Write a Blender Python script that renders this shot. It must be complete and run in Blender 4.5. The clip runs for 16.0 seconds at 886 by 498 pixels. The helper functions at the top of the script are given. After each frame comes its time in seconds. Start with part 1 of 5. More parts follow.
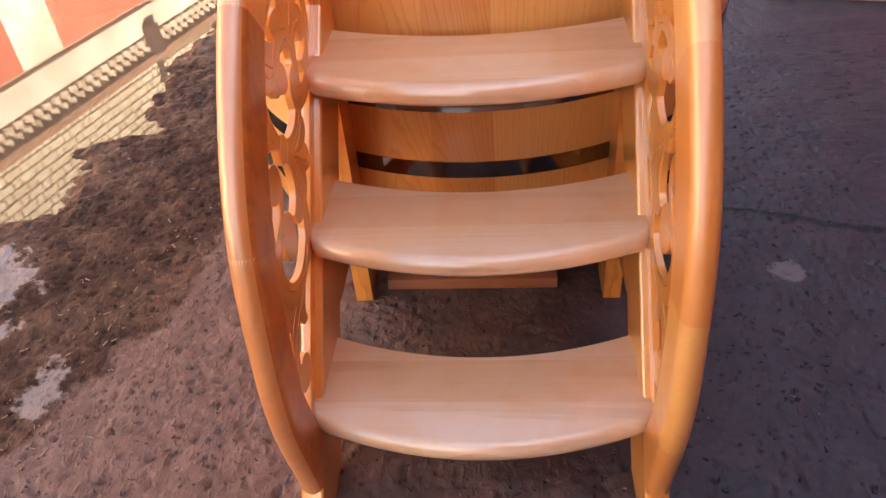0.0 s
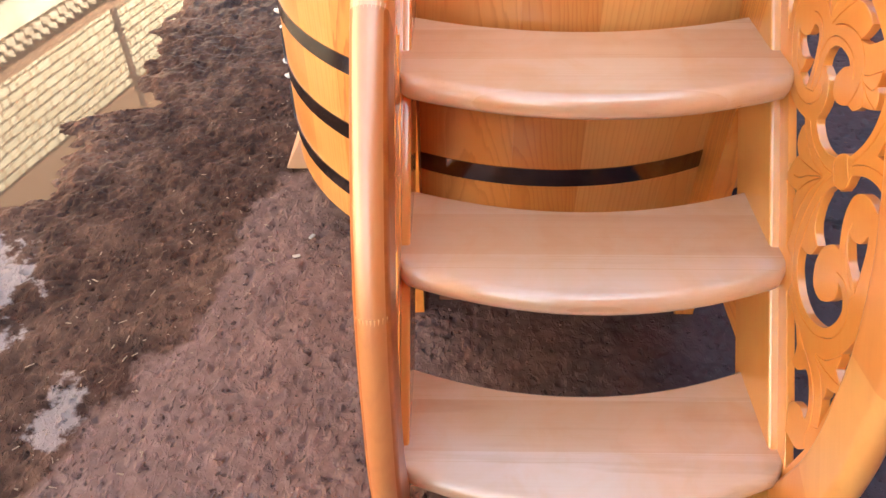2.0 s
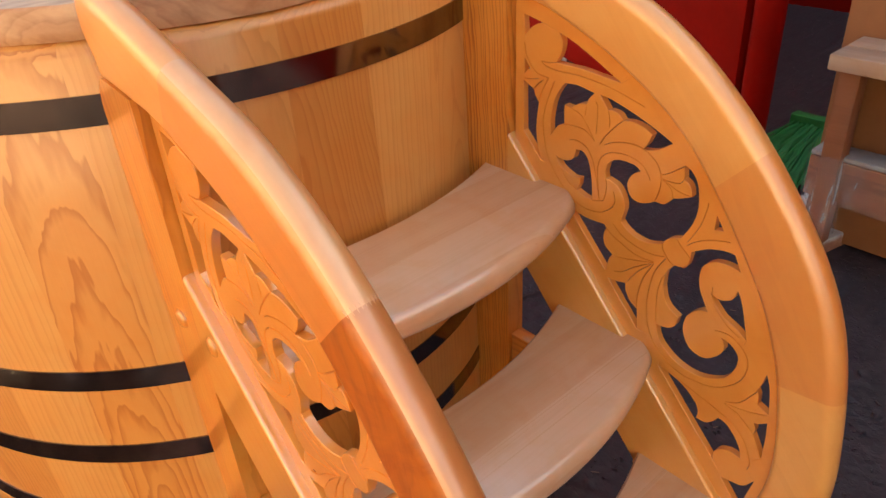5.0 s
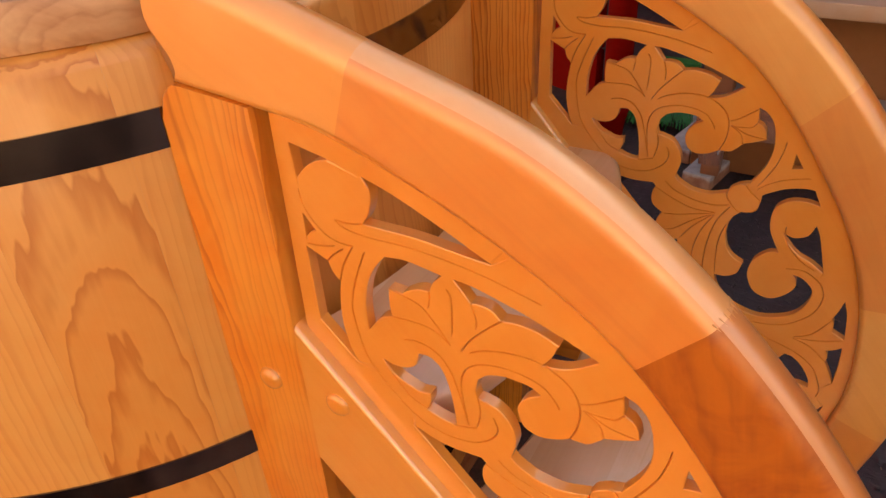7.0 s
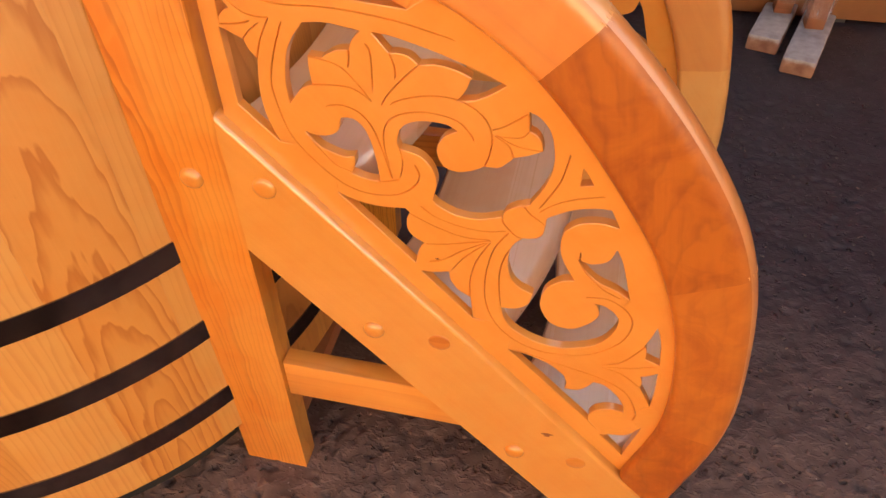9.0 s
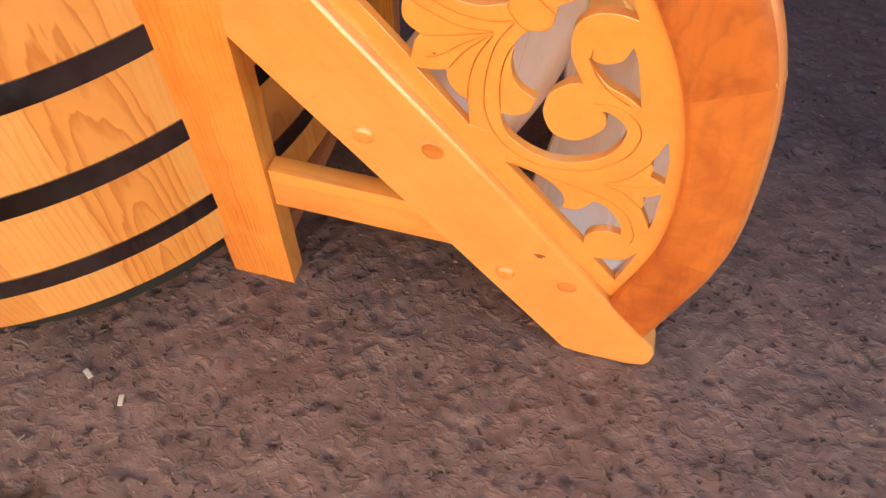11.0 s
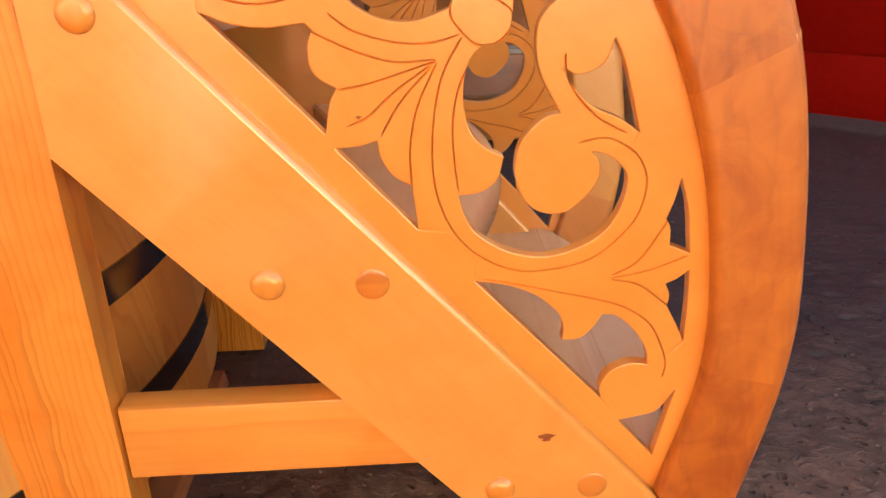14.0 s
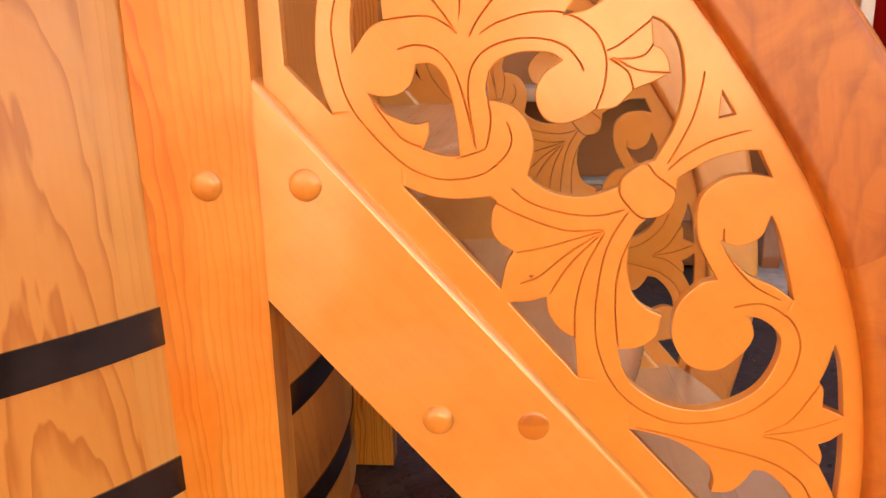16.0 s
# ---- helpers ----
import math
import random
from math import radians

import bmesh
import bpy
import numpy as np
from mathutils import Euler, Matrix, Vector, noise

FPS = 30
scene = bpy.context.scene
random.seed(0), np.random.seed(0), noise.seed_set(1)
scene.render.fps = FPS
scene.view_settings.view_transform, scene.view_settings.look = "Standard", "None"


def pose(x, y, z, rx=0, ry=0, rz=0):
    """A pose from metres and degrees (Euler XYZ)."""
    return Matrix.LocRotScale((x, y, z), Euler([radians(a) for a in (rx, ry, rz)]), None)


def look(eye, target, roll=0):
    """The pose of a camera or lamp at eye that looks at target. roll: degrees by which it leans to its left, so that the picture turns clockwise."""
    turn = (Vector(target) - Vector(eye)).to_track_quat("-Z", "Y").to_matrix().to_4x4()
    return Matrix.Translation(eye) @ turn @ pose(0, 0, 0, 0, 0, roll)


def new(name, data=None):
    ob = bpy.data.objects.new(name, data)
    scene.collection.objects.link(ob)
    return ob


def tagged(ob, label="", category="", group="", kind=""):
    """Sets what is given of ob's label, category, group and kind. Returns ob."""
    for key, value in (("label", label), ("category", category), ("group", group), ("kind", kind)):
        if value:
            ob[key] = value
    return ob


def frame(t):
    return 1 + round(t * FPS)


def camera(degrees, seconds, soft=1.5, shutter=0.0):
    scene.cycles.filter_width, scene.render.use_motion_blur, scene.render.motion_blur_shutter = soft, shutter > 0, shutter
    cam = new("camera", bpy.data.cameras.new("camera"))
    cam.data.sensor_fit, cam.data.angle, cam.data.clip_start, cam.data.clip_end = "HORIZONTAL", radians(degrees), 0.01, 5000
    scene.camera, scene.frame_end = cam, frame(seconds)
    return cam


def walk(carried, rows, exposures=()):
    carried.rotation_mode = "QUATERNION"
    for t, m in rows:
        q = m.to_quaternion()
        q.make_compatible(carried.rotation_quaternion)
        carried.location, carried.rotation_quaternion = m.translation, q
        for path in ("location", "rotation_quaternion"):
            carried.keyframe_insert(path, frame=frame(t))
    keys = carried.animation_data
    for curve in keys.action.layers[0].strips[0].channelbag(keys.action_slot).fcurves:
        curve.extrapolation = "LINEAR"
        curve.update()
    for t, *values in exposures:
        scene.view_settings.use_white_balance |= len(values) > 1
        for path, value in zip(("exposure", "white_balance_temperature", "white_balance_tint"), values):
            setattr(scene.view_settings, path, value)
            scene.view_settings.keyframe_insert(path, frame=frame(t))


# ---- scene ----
import itertools

import mathutils

cam = camera(62.1, 16.0, soft=1.5)
PATH = [
    (0, (0.05, -0.782, 1.157), (-0.124, 0.779, -0.081), -5.0),
    (0.5, (0.027, -0.794, 1.137), (-0.157, 0.693, -0.188), -4.7),
    (1, (-0.027, -0.774, 1.142), (-0.194, 0.676, -0.226), -3.5),
    (1.5, (-0.121, -0.692, 1.145), (-0.254, 0.769, -0.214), -1.8),
    (2, (-0.196, -0.602, 1.15), (-0.235, 0.892, -0.179), -0.7),
    (2.5, (-0.297, -0.58, 1.164), (-0.099, 0.942, -0.117), 0.7),
    (3, (-0.415, -0.582, 1.178), (0.07, 0.93, -0.038), -0.4),
    (3.5, (-0.436, -0.555, 1.181), (0.215, 0.941, 0.024), -3.9),
    (4, (-0.44, -0.488, 1.189), (0.358, 0.997, 0.113), -5.8),
    (4.2, (-0.45, -0.45, 1.195), (0.41, 1.015, 0.14), -5.8),
    (6.3, (-0.669, -0.092, 1.187), (0.631, 0.938, 0.068), -2.2),
    (6.5, (-0.671, -0.045, 1.182), (0.649, 0.951, 0.057), -2.5),
    (7, (-0.694, 0.062, 1.168), (0.713, 0.915, 0.03), -3.9),
    (7.5, (-0.761, 0.151, 1.176), (0.749, 0.698, -0.015), -2.8),
    (8, (-0.817, 0.179, 1.183), (0.727, 0.508, -0.045), -1.2),
    (8.5, (-0.843, 0.158, 1.158), (0.66, 0.457, -0.127), -0.9),
    (9, (-0.858, 0.096, 1.135), (0.52, 0.444, -0.272), -1.7),
    (9.5, (-0.866, 0.058, 1.108), (0.41, 0.425, -0.388), -1.5),
    (10, (-0.875, 0.038, 1.083), (0.284, 0.402, -0.507), -0.9),
    (10.2, (-0.88, 0.036, 1.076), (0.227, 0.389, -0.552), -0.5),
    (12.3, (-0.802, 0.2, 0.894), (0.401, 0.259, -0.703), 3.6),
    (12.5, (-0.798, 0.193, 0.829), (0.539, 0.252, -0.657), 1.8),
    (13, (-0.791, 0.182, 0.707), (0.805, 0.189, -0.498), -0.8),
    (13.5, (-0.821, 0.202, 0.65), (0.933, 0.094, -0.305), -1.8),
    (14, (-0.845, 0.202, 0.675), (0.979, 0.146, -0.144), -1.9),
    (14.5, (-0.863, 0.202, 0.691), (1.009, 0.237, -0.011), -1.9),
    (15, (-0.879, 0.211, 0.706), (1.02, 0.321, 0.088), -1.7),
    (15.5, (-0.888, 0.228, 0.723), (1.015, 0.394, 0.13), -1.7),
    (16, (-0.897, 0.255, 0.733), (1.019, 0.465, 0.197), -1.8),
]
EXPOSURES = [(0, 2.84, 6550, 13), (1.0, 3.10, 6500, 11), (2.5, 3.18, 6200, 3), (3.0, 2.92, 6300, 3), (3.5, 2.78, 6450, 3), (4.2, 2.51, 6800, 6), (6.3, 2.06, 7950, 12), (7.0, 1.96, 8200, 17), (7.5, 2.02, 8300, 16), (9, 2.23, 7600, 13),
             (10.2, 2.55, 6700, 5), (12.5, 2.84, 5900, -6), (13, 2.64, 6300, -2), (14, 2.43, 7000, 6), (16, 2.30, 7750, 12)]
walk(cam, [(t, look(eye, target, roll)) for t, eye, target, roll in PATH], EXPOSURES)

# ---- light: low sun from beyond the red gates; they and an added wall shade the yard ----
SUN_EL, SUN_AZ = radians(27), radians(140)
world = bpy.data.worlds.new("sky")
scene.world = world
world.use_nodes = True
nt = world.node_tree
sky = nt.nodes.new("ShaderNodeTexSky")
sky.sky_type, sky.sun_disc = "NISHITA", False
sky.sun_elevation, sky.sun_rotation = SUN_EL, SUN_AZ
sky.air_density, sky.dust_density, sky.ozone_density = 1.2, 4.5, 1.0
nt.links.new(sky.outputs[0], nt.nodes["Background"].inputs[0])
nt.nodes["Background"].inputs[1].default_value = 0.10
sun = bpy.data.lights.new("sun", "SUN")
sun.energy, sun.angle, sun.color = 5.0, radians(0.6), (1.0, 0.9, 0.76)
sun_ob = new("sun", sun)
to_sun = Vector((math.sin(SUN_AZ) * math.cos(SUN_EL), math.cos(SUN_AZ) * math.cos(SUN_EL), math.sin(SUN_EL)))
sun_ob.matrix_world = look(to_sun * 30, (0, 0, 0))


# ---- materials ----
def material(name, rough=0.5, metal=0.0, spec=0.5):
    m = bpy.data.materials.new(name)
    m.use_nodes = True
    b = m.node_tree.nodes["Principled BSDF"]
    b.inputs["Roughness"].default_value = rough
    b.inputs["Metallic"].default_value = metal
    b.inputs["Specular IOR Level"].default_value = spec
    return m, m.node_tree, b


def node(tree, kind, **sets):
    n = tree.nodes.new(kind)
    for k, v in sets.items():
        if k == "operation":
            n.operation = v
        elif k == "blend":
            n.blend_type = v
        else:
            n.inputs[k].default_value = v
    return n


def ramp(tree, fac, stops):
    r = tree.nodes.new("ShaderNodeValToRGB")
    e = r.color_ramp.elements
    while len(e) < len(stops):
        e.new(0.5)
    for el, (p, c) in zip(e, stops):
        el.position, el.color = p, (*c, 1)
    tree.links.new(fac, r.inputs[0])
    return r


def noise_tex(tree, vec, scale, detail=4, rough=0.55, dist=0.0):
    n = node(tree, "ShaderNodeTexNoise", Scale=scale, Detail=detail, Roughness=rough, Distortion=dist)
    tree.links.new(vec, n.inputs["Vector"])
    return n


def maths(tree, op, a, b=None):
    n = tree.nodes.new("ShaderNodeMath")
    n.operation = op
    for i, v in enumerate((a, b)):
        if v is None:
            continue
        if isinstance(v, (int, float)):
            n.inputs[i].default_value = v
        else:
            tree.links.new(v, n.inputs[i])
    return n.outputs[0]


def mix(tree, fac, a, b, blend="MIX"):
    n = tree.nodes.new("ShaderNodeMix")
    n.data_type, n.blend_type = "RGBA", blend
    for sock, v in ((n.inputs[0], fac), (n.inputs[6], a), (n.inputs[7], b)):
        if isinstance(v, (int, float)):
            sock.default_value = v
        elif isinstance(v, tuple):
            sock.default_value = (*v, 1)
        else:
            tree.links.new(v, sock)
    return n.outputs[2]


def bump(tree, b, height, strength, dist):
    n = node(tree, "ShaderNodeBump", Strength=strength, Distance=dist)
    tree.links.new(height, n.inputs["Height"])
    tree.links.new(n.outputs[0], b.inputs["Normal"])


def wood(name, axis, light, dark, rough=0.32, rings=9.0, across=4.5, turn=(0, 0, 0), coat=1.0, vary=0.25, streak=0.7, long=0.07, mottle=0.45, board=0.0, gloss=0.15, ior=1.6, tint=(0.93, 0.80, 0.62), spot=(0.96, 0.78, 0.55), figure=13, curl=0.6, pith=None, fade=0.0, wave=0.0, heart=0.0):
    """Varnished softwood with the grain along an axis of the object. pith: (across axis, centre, spread, depth axis, place of the pith, ring width, taper) of a sawn log, whose rings the face cuts."""
    m, t, b = material(name, rough)
    co = t.nodes.new("ShaderNodeTexCoord")
    info = t.nodes.new("ShaderNodeObjectInfo")
    shift = node(t, "ShaderNodeVectorMath", operation="SCALE")
    shift.inputs[0].default_value = (13.1, 7.7, 19.3)
    t.links.new(info.outputs["Random"], shift.inputs["Scale"])
    rot = t.nodes.new("ShaderNodeMapping")
    rot.inputs["Rotation"].default_value = [radians(a) for a in turn]
    t.links.new(co.outputs["Object"], rot.inputs["Vector"])
    stretch = t.nodes.new("ShaderNodeMapping")
    stretch.inputs["Scale"].default_value = [long if i == axis else 1.0 for i in range(3)]
    t.links.new(rot.outputs[0], stretch.inputs["Vector"])
    add = node(t, "ShaderNodeVectorMath", operation="ADD")
    t.links.new(stretch.outputs[0], add.inputs[0])
    t.links.new(shift.outputs[0], add.inputs[1])
    v = add.outputs[0]
    strip = None
    if board:     # glued up from strips, each with its own grain and tone
        sp_ = t.nodes.new("ShaderNodeSeparateXYZ")
        t.links.new(rot.outputs[0], sp_.inputs[0])
        cell = maths(t, "FLOOR", maths(t, "DIVIDE", maths(t, "SUBTRACT", sp_.outputs[1], 0.015), board))
        wn = t.nodes.new("ShaderNodeTexWhiteNoise")
        wn.noise_dimensions = "1D"
        t.links.new(maths(t, "ADD", cell, maths(t, "MULTIPLY", info.outputs["Random"], 91.0)), wn.inputs["W"])
        paler = maths(t, "FLOORED_MODULO", cell, 2.0)
        strip = maths(t, "ADD", maths(t, "MULTIPLY", wn.outputs["Value"], 0.3), maths(t, "MULTIPLY", maths(t, "SUBTRACT", 1.0, paler), 0.5))
        jump = node(t, "ShaderNodeVectorMath", operation="SCALE")
        jump.inputs[0].default_value = (5.1, 3.7, 2.3)
        t.links.new(strip, jump.inputs["Scale"])
        add2 = node(t, "ShaderNodeVectorMath", operation="ADD")
        t.links.new(v, add2.inputs[0])
        t.links.new(jump.outputs[0], add2.inputs[1])
        v = add2.outputs[0]
    body = noise_tex(t, v, across, 0.6, 0.3, 0.0)
    wig_v = t.nodes.new("ShaderNodeMapping")
    wig_v.inputs["Scale"].default_value = [1.6 if i == axis else 1.0 for i in range(3)]
    t.links.new(v, wig_v.inputs["Vector"])
    wig = noise_tex(t, wig_v.outputs[0], 46, 2, 0.6)
    if pith:
        ua, u0, spread, da, d0, width, taper = pith
        axes = t.nodes.new("ShaderNodeSeparateXYZ")
        t.links.new(rot.outputs[0], axes.inputs[0])
        r1, r2, r3 = (maths(t, "SUBTRACT", maths(t, "FRACT", maths(t, "MULTIPLY", info.outputs["Random"], k)), 0.5) for k in (13.7, 31.1, 57.9))
        bend = t.nodes.new("ShaderNodeMapping")
        bend.inputs["Scale"].default_value = [0.32 / long if i == axis else 1.0 for i in range(3)]
        t.links.new(v, bend.inputs["Vector"])
        sway = maths(t, "MULTIPLY", maths(t, "SUBTRACT", noise_tex(t, bend.outputs[0], 6.0, 2, 0.45).outputs[0], 0.5), 0.045)
        along_ = axes.outputs[axis]
        u = maths(t, "SUBTRACT", maths(t, "SUBTRACT", axes.outputs[ua], u0), maths(t, "ADD", maths(t, "MULTIPLY", r1, spread), maths(t, "MULTIPLY", along_, maths(t, "MULTIPLY", r2, 0.06))))
        u = maths(t, "ADD", u, sway)
        if wave:
            ripple = t.nodes.new("ShaderNodeMapping")
            ripple.inputs["Scale"].default_value = [0.38 / long if i == axis else 1.0 for i in range(3)]
            t.links.new(v, ripple.inputs["Vector"])
            u = maths(t, "ADD", u, maths(t, "MULTIPLY", maths(t, "SUBTRACT", noise_tex(t, ripple.outputs[0], 30, 2, 0.5).outputs[0], 0.5), wave))
        lift = maths(t, "ADD", maths(t, "MULTIPLY", along_, maths(t, "ADD", maths(t, "MULTIPLY", r3, 0.5 * taper), taper)), maths(t, "MULTIPLY", r2, 0.02))
        d = maths(t, "ADD", maths(t, "SUBTRACT", maths(t, "ABSOLUTE", axes.outputs[da]), d0), maths(t, "ADD", lift, sway))
        radius = maths(t, "SQRT", maths(t, "ADD", maths(t, "MULTIPLY", u, u), maths(t, "MULTIPLY", d, d)))
        uneven = t.nodes.new("ShaderNodeTexNoise")
        uneven.noise_dimensions = "1D"
        uneven.inputs["Scale"].default_value, uneven.inputs["Detail"].default_value = 90.0, 1.0
        t.links.new(maths(t, "ADD", radius, maths(t, "MULTIPLY", r1, 7.0)), uneven.inputs["W"])
        count = maths(t, "ADD", maths(t, "DIVIDE", radius, width), maths(t, "MULTIPLY", uneven.outputs[0], 1.1))
        ring = maths(t, "FRACT", maths(t, "ADD", count, maths(t, "MULTIPLY", maths(t, "SUBTRACT", wig.outputs[0], 0.5), 1.3)))
        late = ramp(t, ring, [(0.0, (0.0,) * 3), (0.55, (0.14,) * 3), (0.84, (0.9,) * 3), (0.92, (1.0,) * 3), (1.0, (0.0,) * 3)])
    else:
        ring = maths(t, "FRACT", maths(t, "ADD", maths(t, "MULTIPLY", body.outputs[0], rings), maths(t, "MULTIPLY", maths(t, "SUBTRACT", wig.outputs[0], 0.5), 1.1)))
        late = ramp(t, ring, [(0.0, (0.0,) * 3), (0.5, (0.10,) * 3), (0.84, (1.0,) * 3), (0.93, (0.35,) * 3), (1.0, (0.0,) * 3)])
    fibre_v = t.nodes.new("ShaderNodeMapping")
    fibre_v.inputs["Scale"].default_value = [0.06 if i == axis else 1.0 for i in range(3)]
    t.links.new(v, fibre_v.inputs["Vector"])
    fibre = noise_tex(t, fibre_v.outputs[0], 420 if pith else 190, 3, 0.6)
    broad = noise_tex(t, v, 2.3, 2, 0.5)
    chance = maths(t, "FRACT", maths(t, "MULTIPLY", info.outputs["Random"], 7.31))
    strength = maths(t, "ADD", maths(t, "MULTIPLY", maths(t, "MULTIPLY", chance, chance), 0.7 * streak), 0.32 * streak)
    if fade:      # clear stretches between the strongly marked ones
        clear = ramp(t, noise_tex(t, v, 10, 1.5, 0.5, 0.3).outputs[0], [(0.38, (1 - fade,) * 3), (0.60, (1.0,) * 3)])
        strength = maths(t, "MULTIPLY", strength, clear.outputs[0])
    fac = maths(t, "ADD", maths(t, "MULTIPLY", late.outputs[0], strength), maths(t, "MULTIPLY", maths(t, "SUBTRACT", fibre.outputs[0], 0.5), 0.22 if pith else 0.5))
    col = mix(t, fac, light, dark)
    if heart:     # redder heartwood within a wavering ring
        edge = maths(t, "ADD", maths(t, "MULTIPLY", r3, 0.07), 0.052)
        inside = maths(t, "SUBTRACT", edge, maths(t, "ADD", radius, maths(t, "MULTIPLY", maths(t, "SUBTRACT", wig.outputs[0], 0.5), 0.008)))
        core = ramp(t, maths(t, "ADD", maths(t, "MULTIPLY", inside, 110.0), 0.5), [(0.1, (0, 0, 0)), (0.9, (1, 1, 1))])
        col = mix(t, maths(t, "MULTIPLY", core.outputs[0], heart), col, (0.95, 0.74, 0.50), "MULTIPLY")
    tone = maths(t, "ADD", maths(t, "MULTIPLY", info.outputs["Random"], vary), maths(t, "MULTIPLY", broad.outputs[0], 0.5))
    col = mix(t, maths(t, "MULTIPLY", tone, 0.9), col, tint, "MULTIPLY")
    if strip is not None:
        col = mix(t, maths(t, "MULTIPLY", strip, 0.8), col, (0.86, 0.68, 0.52), "MULTIPLY")
    blotch = ramp(t, noise_tex(t, rot.outputs[0], figure, 4, 0.6, curl).outputs[0], [(0.42, (0, 0, 0)), (0.66, (1, 1, 1))])
    col = mix(t, maths(t, "MULTIPLY", blotch.outputs[0], mottle), col, spot, "MULTIPLY")
    t.links.new(col, b.inputs["Base Color"])
    b.inputs["Coat IOR"].default_value = ior
    b.inputs["Coat Weight"].default_value, b.inputs["Coat Roughness"].default_value = coat, gloss
    t.links.new(maths(t, "ADD", maths(t, "MULTIPLY", fibre.outputs[0], 0.16), rough - 0.08), b.inputs["Roughness"])
    bump(t, b, maths(t, "ADD", fibre.outputs[0], maths(t, "MULTIPLY", late.outputs[0], 0.2)), 0.12, 0.001)
    return m


PINE_L, ALDER_L = (0.80, 0.35, 0.075), (0.80, 0.33, 0.065)
tread_wood = wood("pale_tread_pine", 0, (0.765, 0.535, 0.355), (0.60, 0.36, 0.205), rings=11, across=6, streak=0.4, coat=1.0, rough=0.3, vary=0.15, long=0.05, board=0.0936, gloss=0.24, ior=1.9)
pine_x = wood("pine_along_x", 0, (0.76, 0.42, 0.17), (0.56, 0.22, 0.06), rings=18)
pine_y = wood("pine_along_y", 1, PINE_L, (0.56, 0.17, 0.028), rings=24, across=6)
pine_z = wood("pine_along_z", 2, (0.80, 0.34, 0.064), (0.42, 0.105, 0.013), streak=2.0, long=0.10, pith=(1, 0.605, 0.015, 0, 0.264, 0.0068, 0.035), fade=0.6, heart=0.5, wave=0.014, mottle=0.6, spot=(0.94, 0.70, 0.42))
pine_slope = wood("pine_along_slope", 1, (0.82, 0.39, 0.095), (0.72, 0.27, 0.05), turn=(-48, 0, 0), rings=14, streak=0.3, gloss=0.12, ior=2.0)
STAVE = dict(vary=0.8, coat=0.4, rough=0.4, mottle=0.35, long=0.10, fade=0.25, wave=0.004, heart=0.75)
stave_wood = wood("stave_pine", 2, (0.70, 0.35, 0.105), (0.40, 0.128, 0.022), pith=(1, 0.0, 0.09, 0, 0.528, 0.0088, 0.085), streak=1.15, **STAVE)
stave_flame = wood("stave_pine_flame", 2, (0.70, 0.345, 0.098), (0.47, 0.160, 0.030), pith=(1, 0.006, 0.02, 0, 0.600, 0.0115, 0.085), streak=1.0, **{**STAVE, "vary": 0.3, "fade": 0.2, "wave": 0.008, "heart": 0.35})
stave_straight = wood("stave_pine_straight", 2, (0.71, 0.365, 0.112), (0.50, 0.175, 0.034), pith=(1, 0.13, 0.06, 0, 0.55, 0.0085, 0.035), streak=0.8, **STAVE)
stave_red = wood("stave_pine_red", 2, (0.62, 0.28, 0.073), (0.42, 0.13, 0.022), pith=(1, -0.06, 0.05, 0, 0.545, 0.0055, 0.06), streak=1.0, **STAVE)
panel_wood = wood("carved_alder", 2, ALDER_L, (0.72, 0.26, 0.045), turn=(40, 0, 0), rings=9, vary=0.1, streak=0.4)
RAIL = dict(gloss=0.36, ior=1.95, rough=0.42)
rail_pale = wood("rail_pale_wood", 1, (0.82, 0.38, 0.09), (0.70, 0.27, 0.048), turn=(-30, 0, 0), rings=12, across=6, streak=0.4, **RAIL)
rail_orange = wood("rail_orange_wood", 1, (0.76, 0.28, 0.050), (0.56, 0.16, 0.023), turn=(-38, 0, 0), rings=14, across=7, streak=0.55, mottle=0.6, **RAIL)
rail_mid = wood("rail_straw_wood", 1, (0.80, 0.40, 0.11), (0.66, 0.26, 0.05), turn=(-50, 0, 0), rings=12, **RAIL)
DARK_RAIL = dict(gloss=0.30, ior=1.55, rough=0.5, coat=0.6)
rail_dark = wood("rail_dark_wood", 2, (0.50, 0.140, 0.013), (0.28, 0.064, 0.006), turn=(10, 0, 0), rings=13, across=8, streak=0.6, long=0.25, mottle=0.8, spot=(0.64, 0.46, 0.34), figure=15, curl=1.2, **DARK_RAIL)
# paler copies of the rail woods, with sky sheen painted into the colour
sheen_pale = wood("rail_pale_sheen", 1, (0.80, 0.43, 0.165), (0.66, 0.29, 0.085), turn=(-38, 0, 0), rings=14, across=7, streak=0.4, gloss=0.36, ior=2.1, rough=0.42)
sheen_red = wood("rail_red_sheen", 1, (0.62, 0.245, 0.066), (0.46, 0.145, 0.030), turn=(-60, 0, 0), rings=14, across=7, streak=0.5, gloss=0.36, ior=2.0, rough=0.42)
rail_tan = wood("rail_tan_wood", 1, (0.72, 0.29, 0.062), (0.56, 0.18, 0.03), turn=(-60, 0, 0), rings=10, streak=0.4, **RAIL)
rail_brown = wood("rail_brown_wood", 2, (0.56, 0.175, 0.022), (0.36, 0.092, 0.012), turn=(10, 0, 0), rings=11, across=8, streak=0.5, long=0.25, mottle=0.7, spot=(0.66, 0.48, 0.36), figure=13, curl=1.2, **DARK_RAIL)
waney = wood("waney_edge_wood", 0, (0.62, 0.38, 0.215), (0.34, 0.145, 0.06), rough=0.55, coat=0.2, rings=16, across=9, streak=1.1, mottle=0.8, spot=(0.62, 0.44, 0.32), figure=9, curl=1.2)
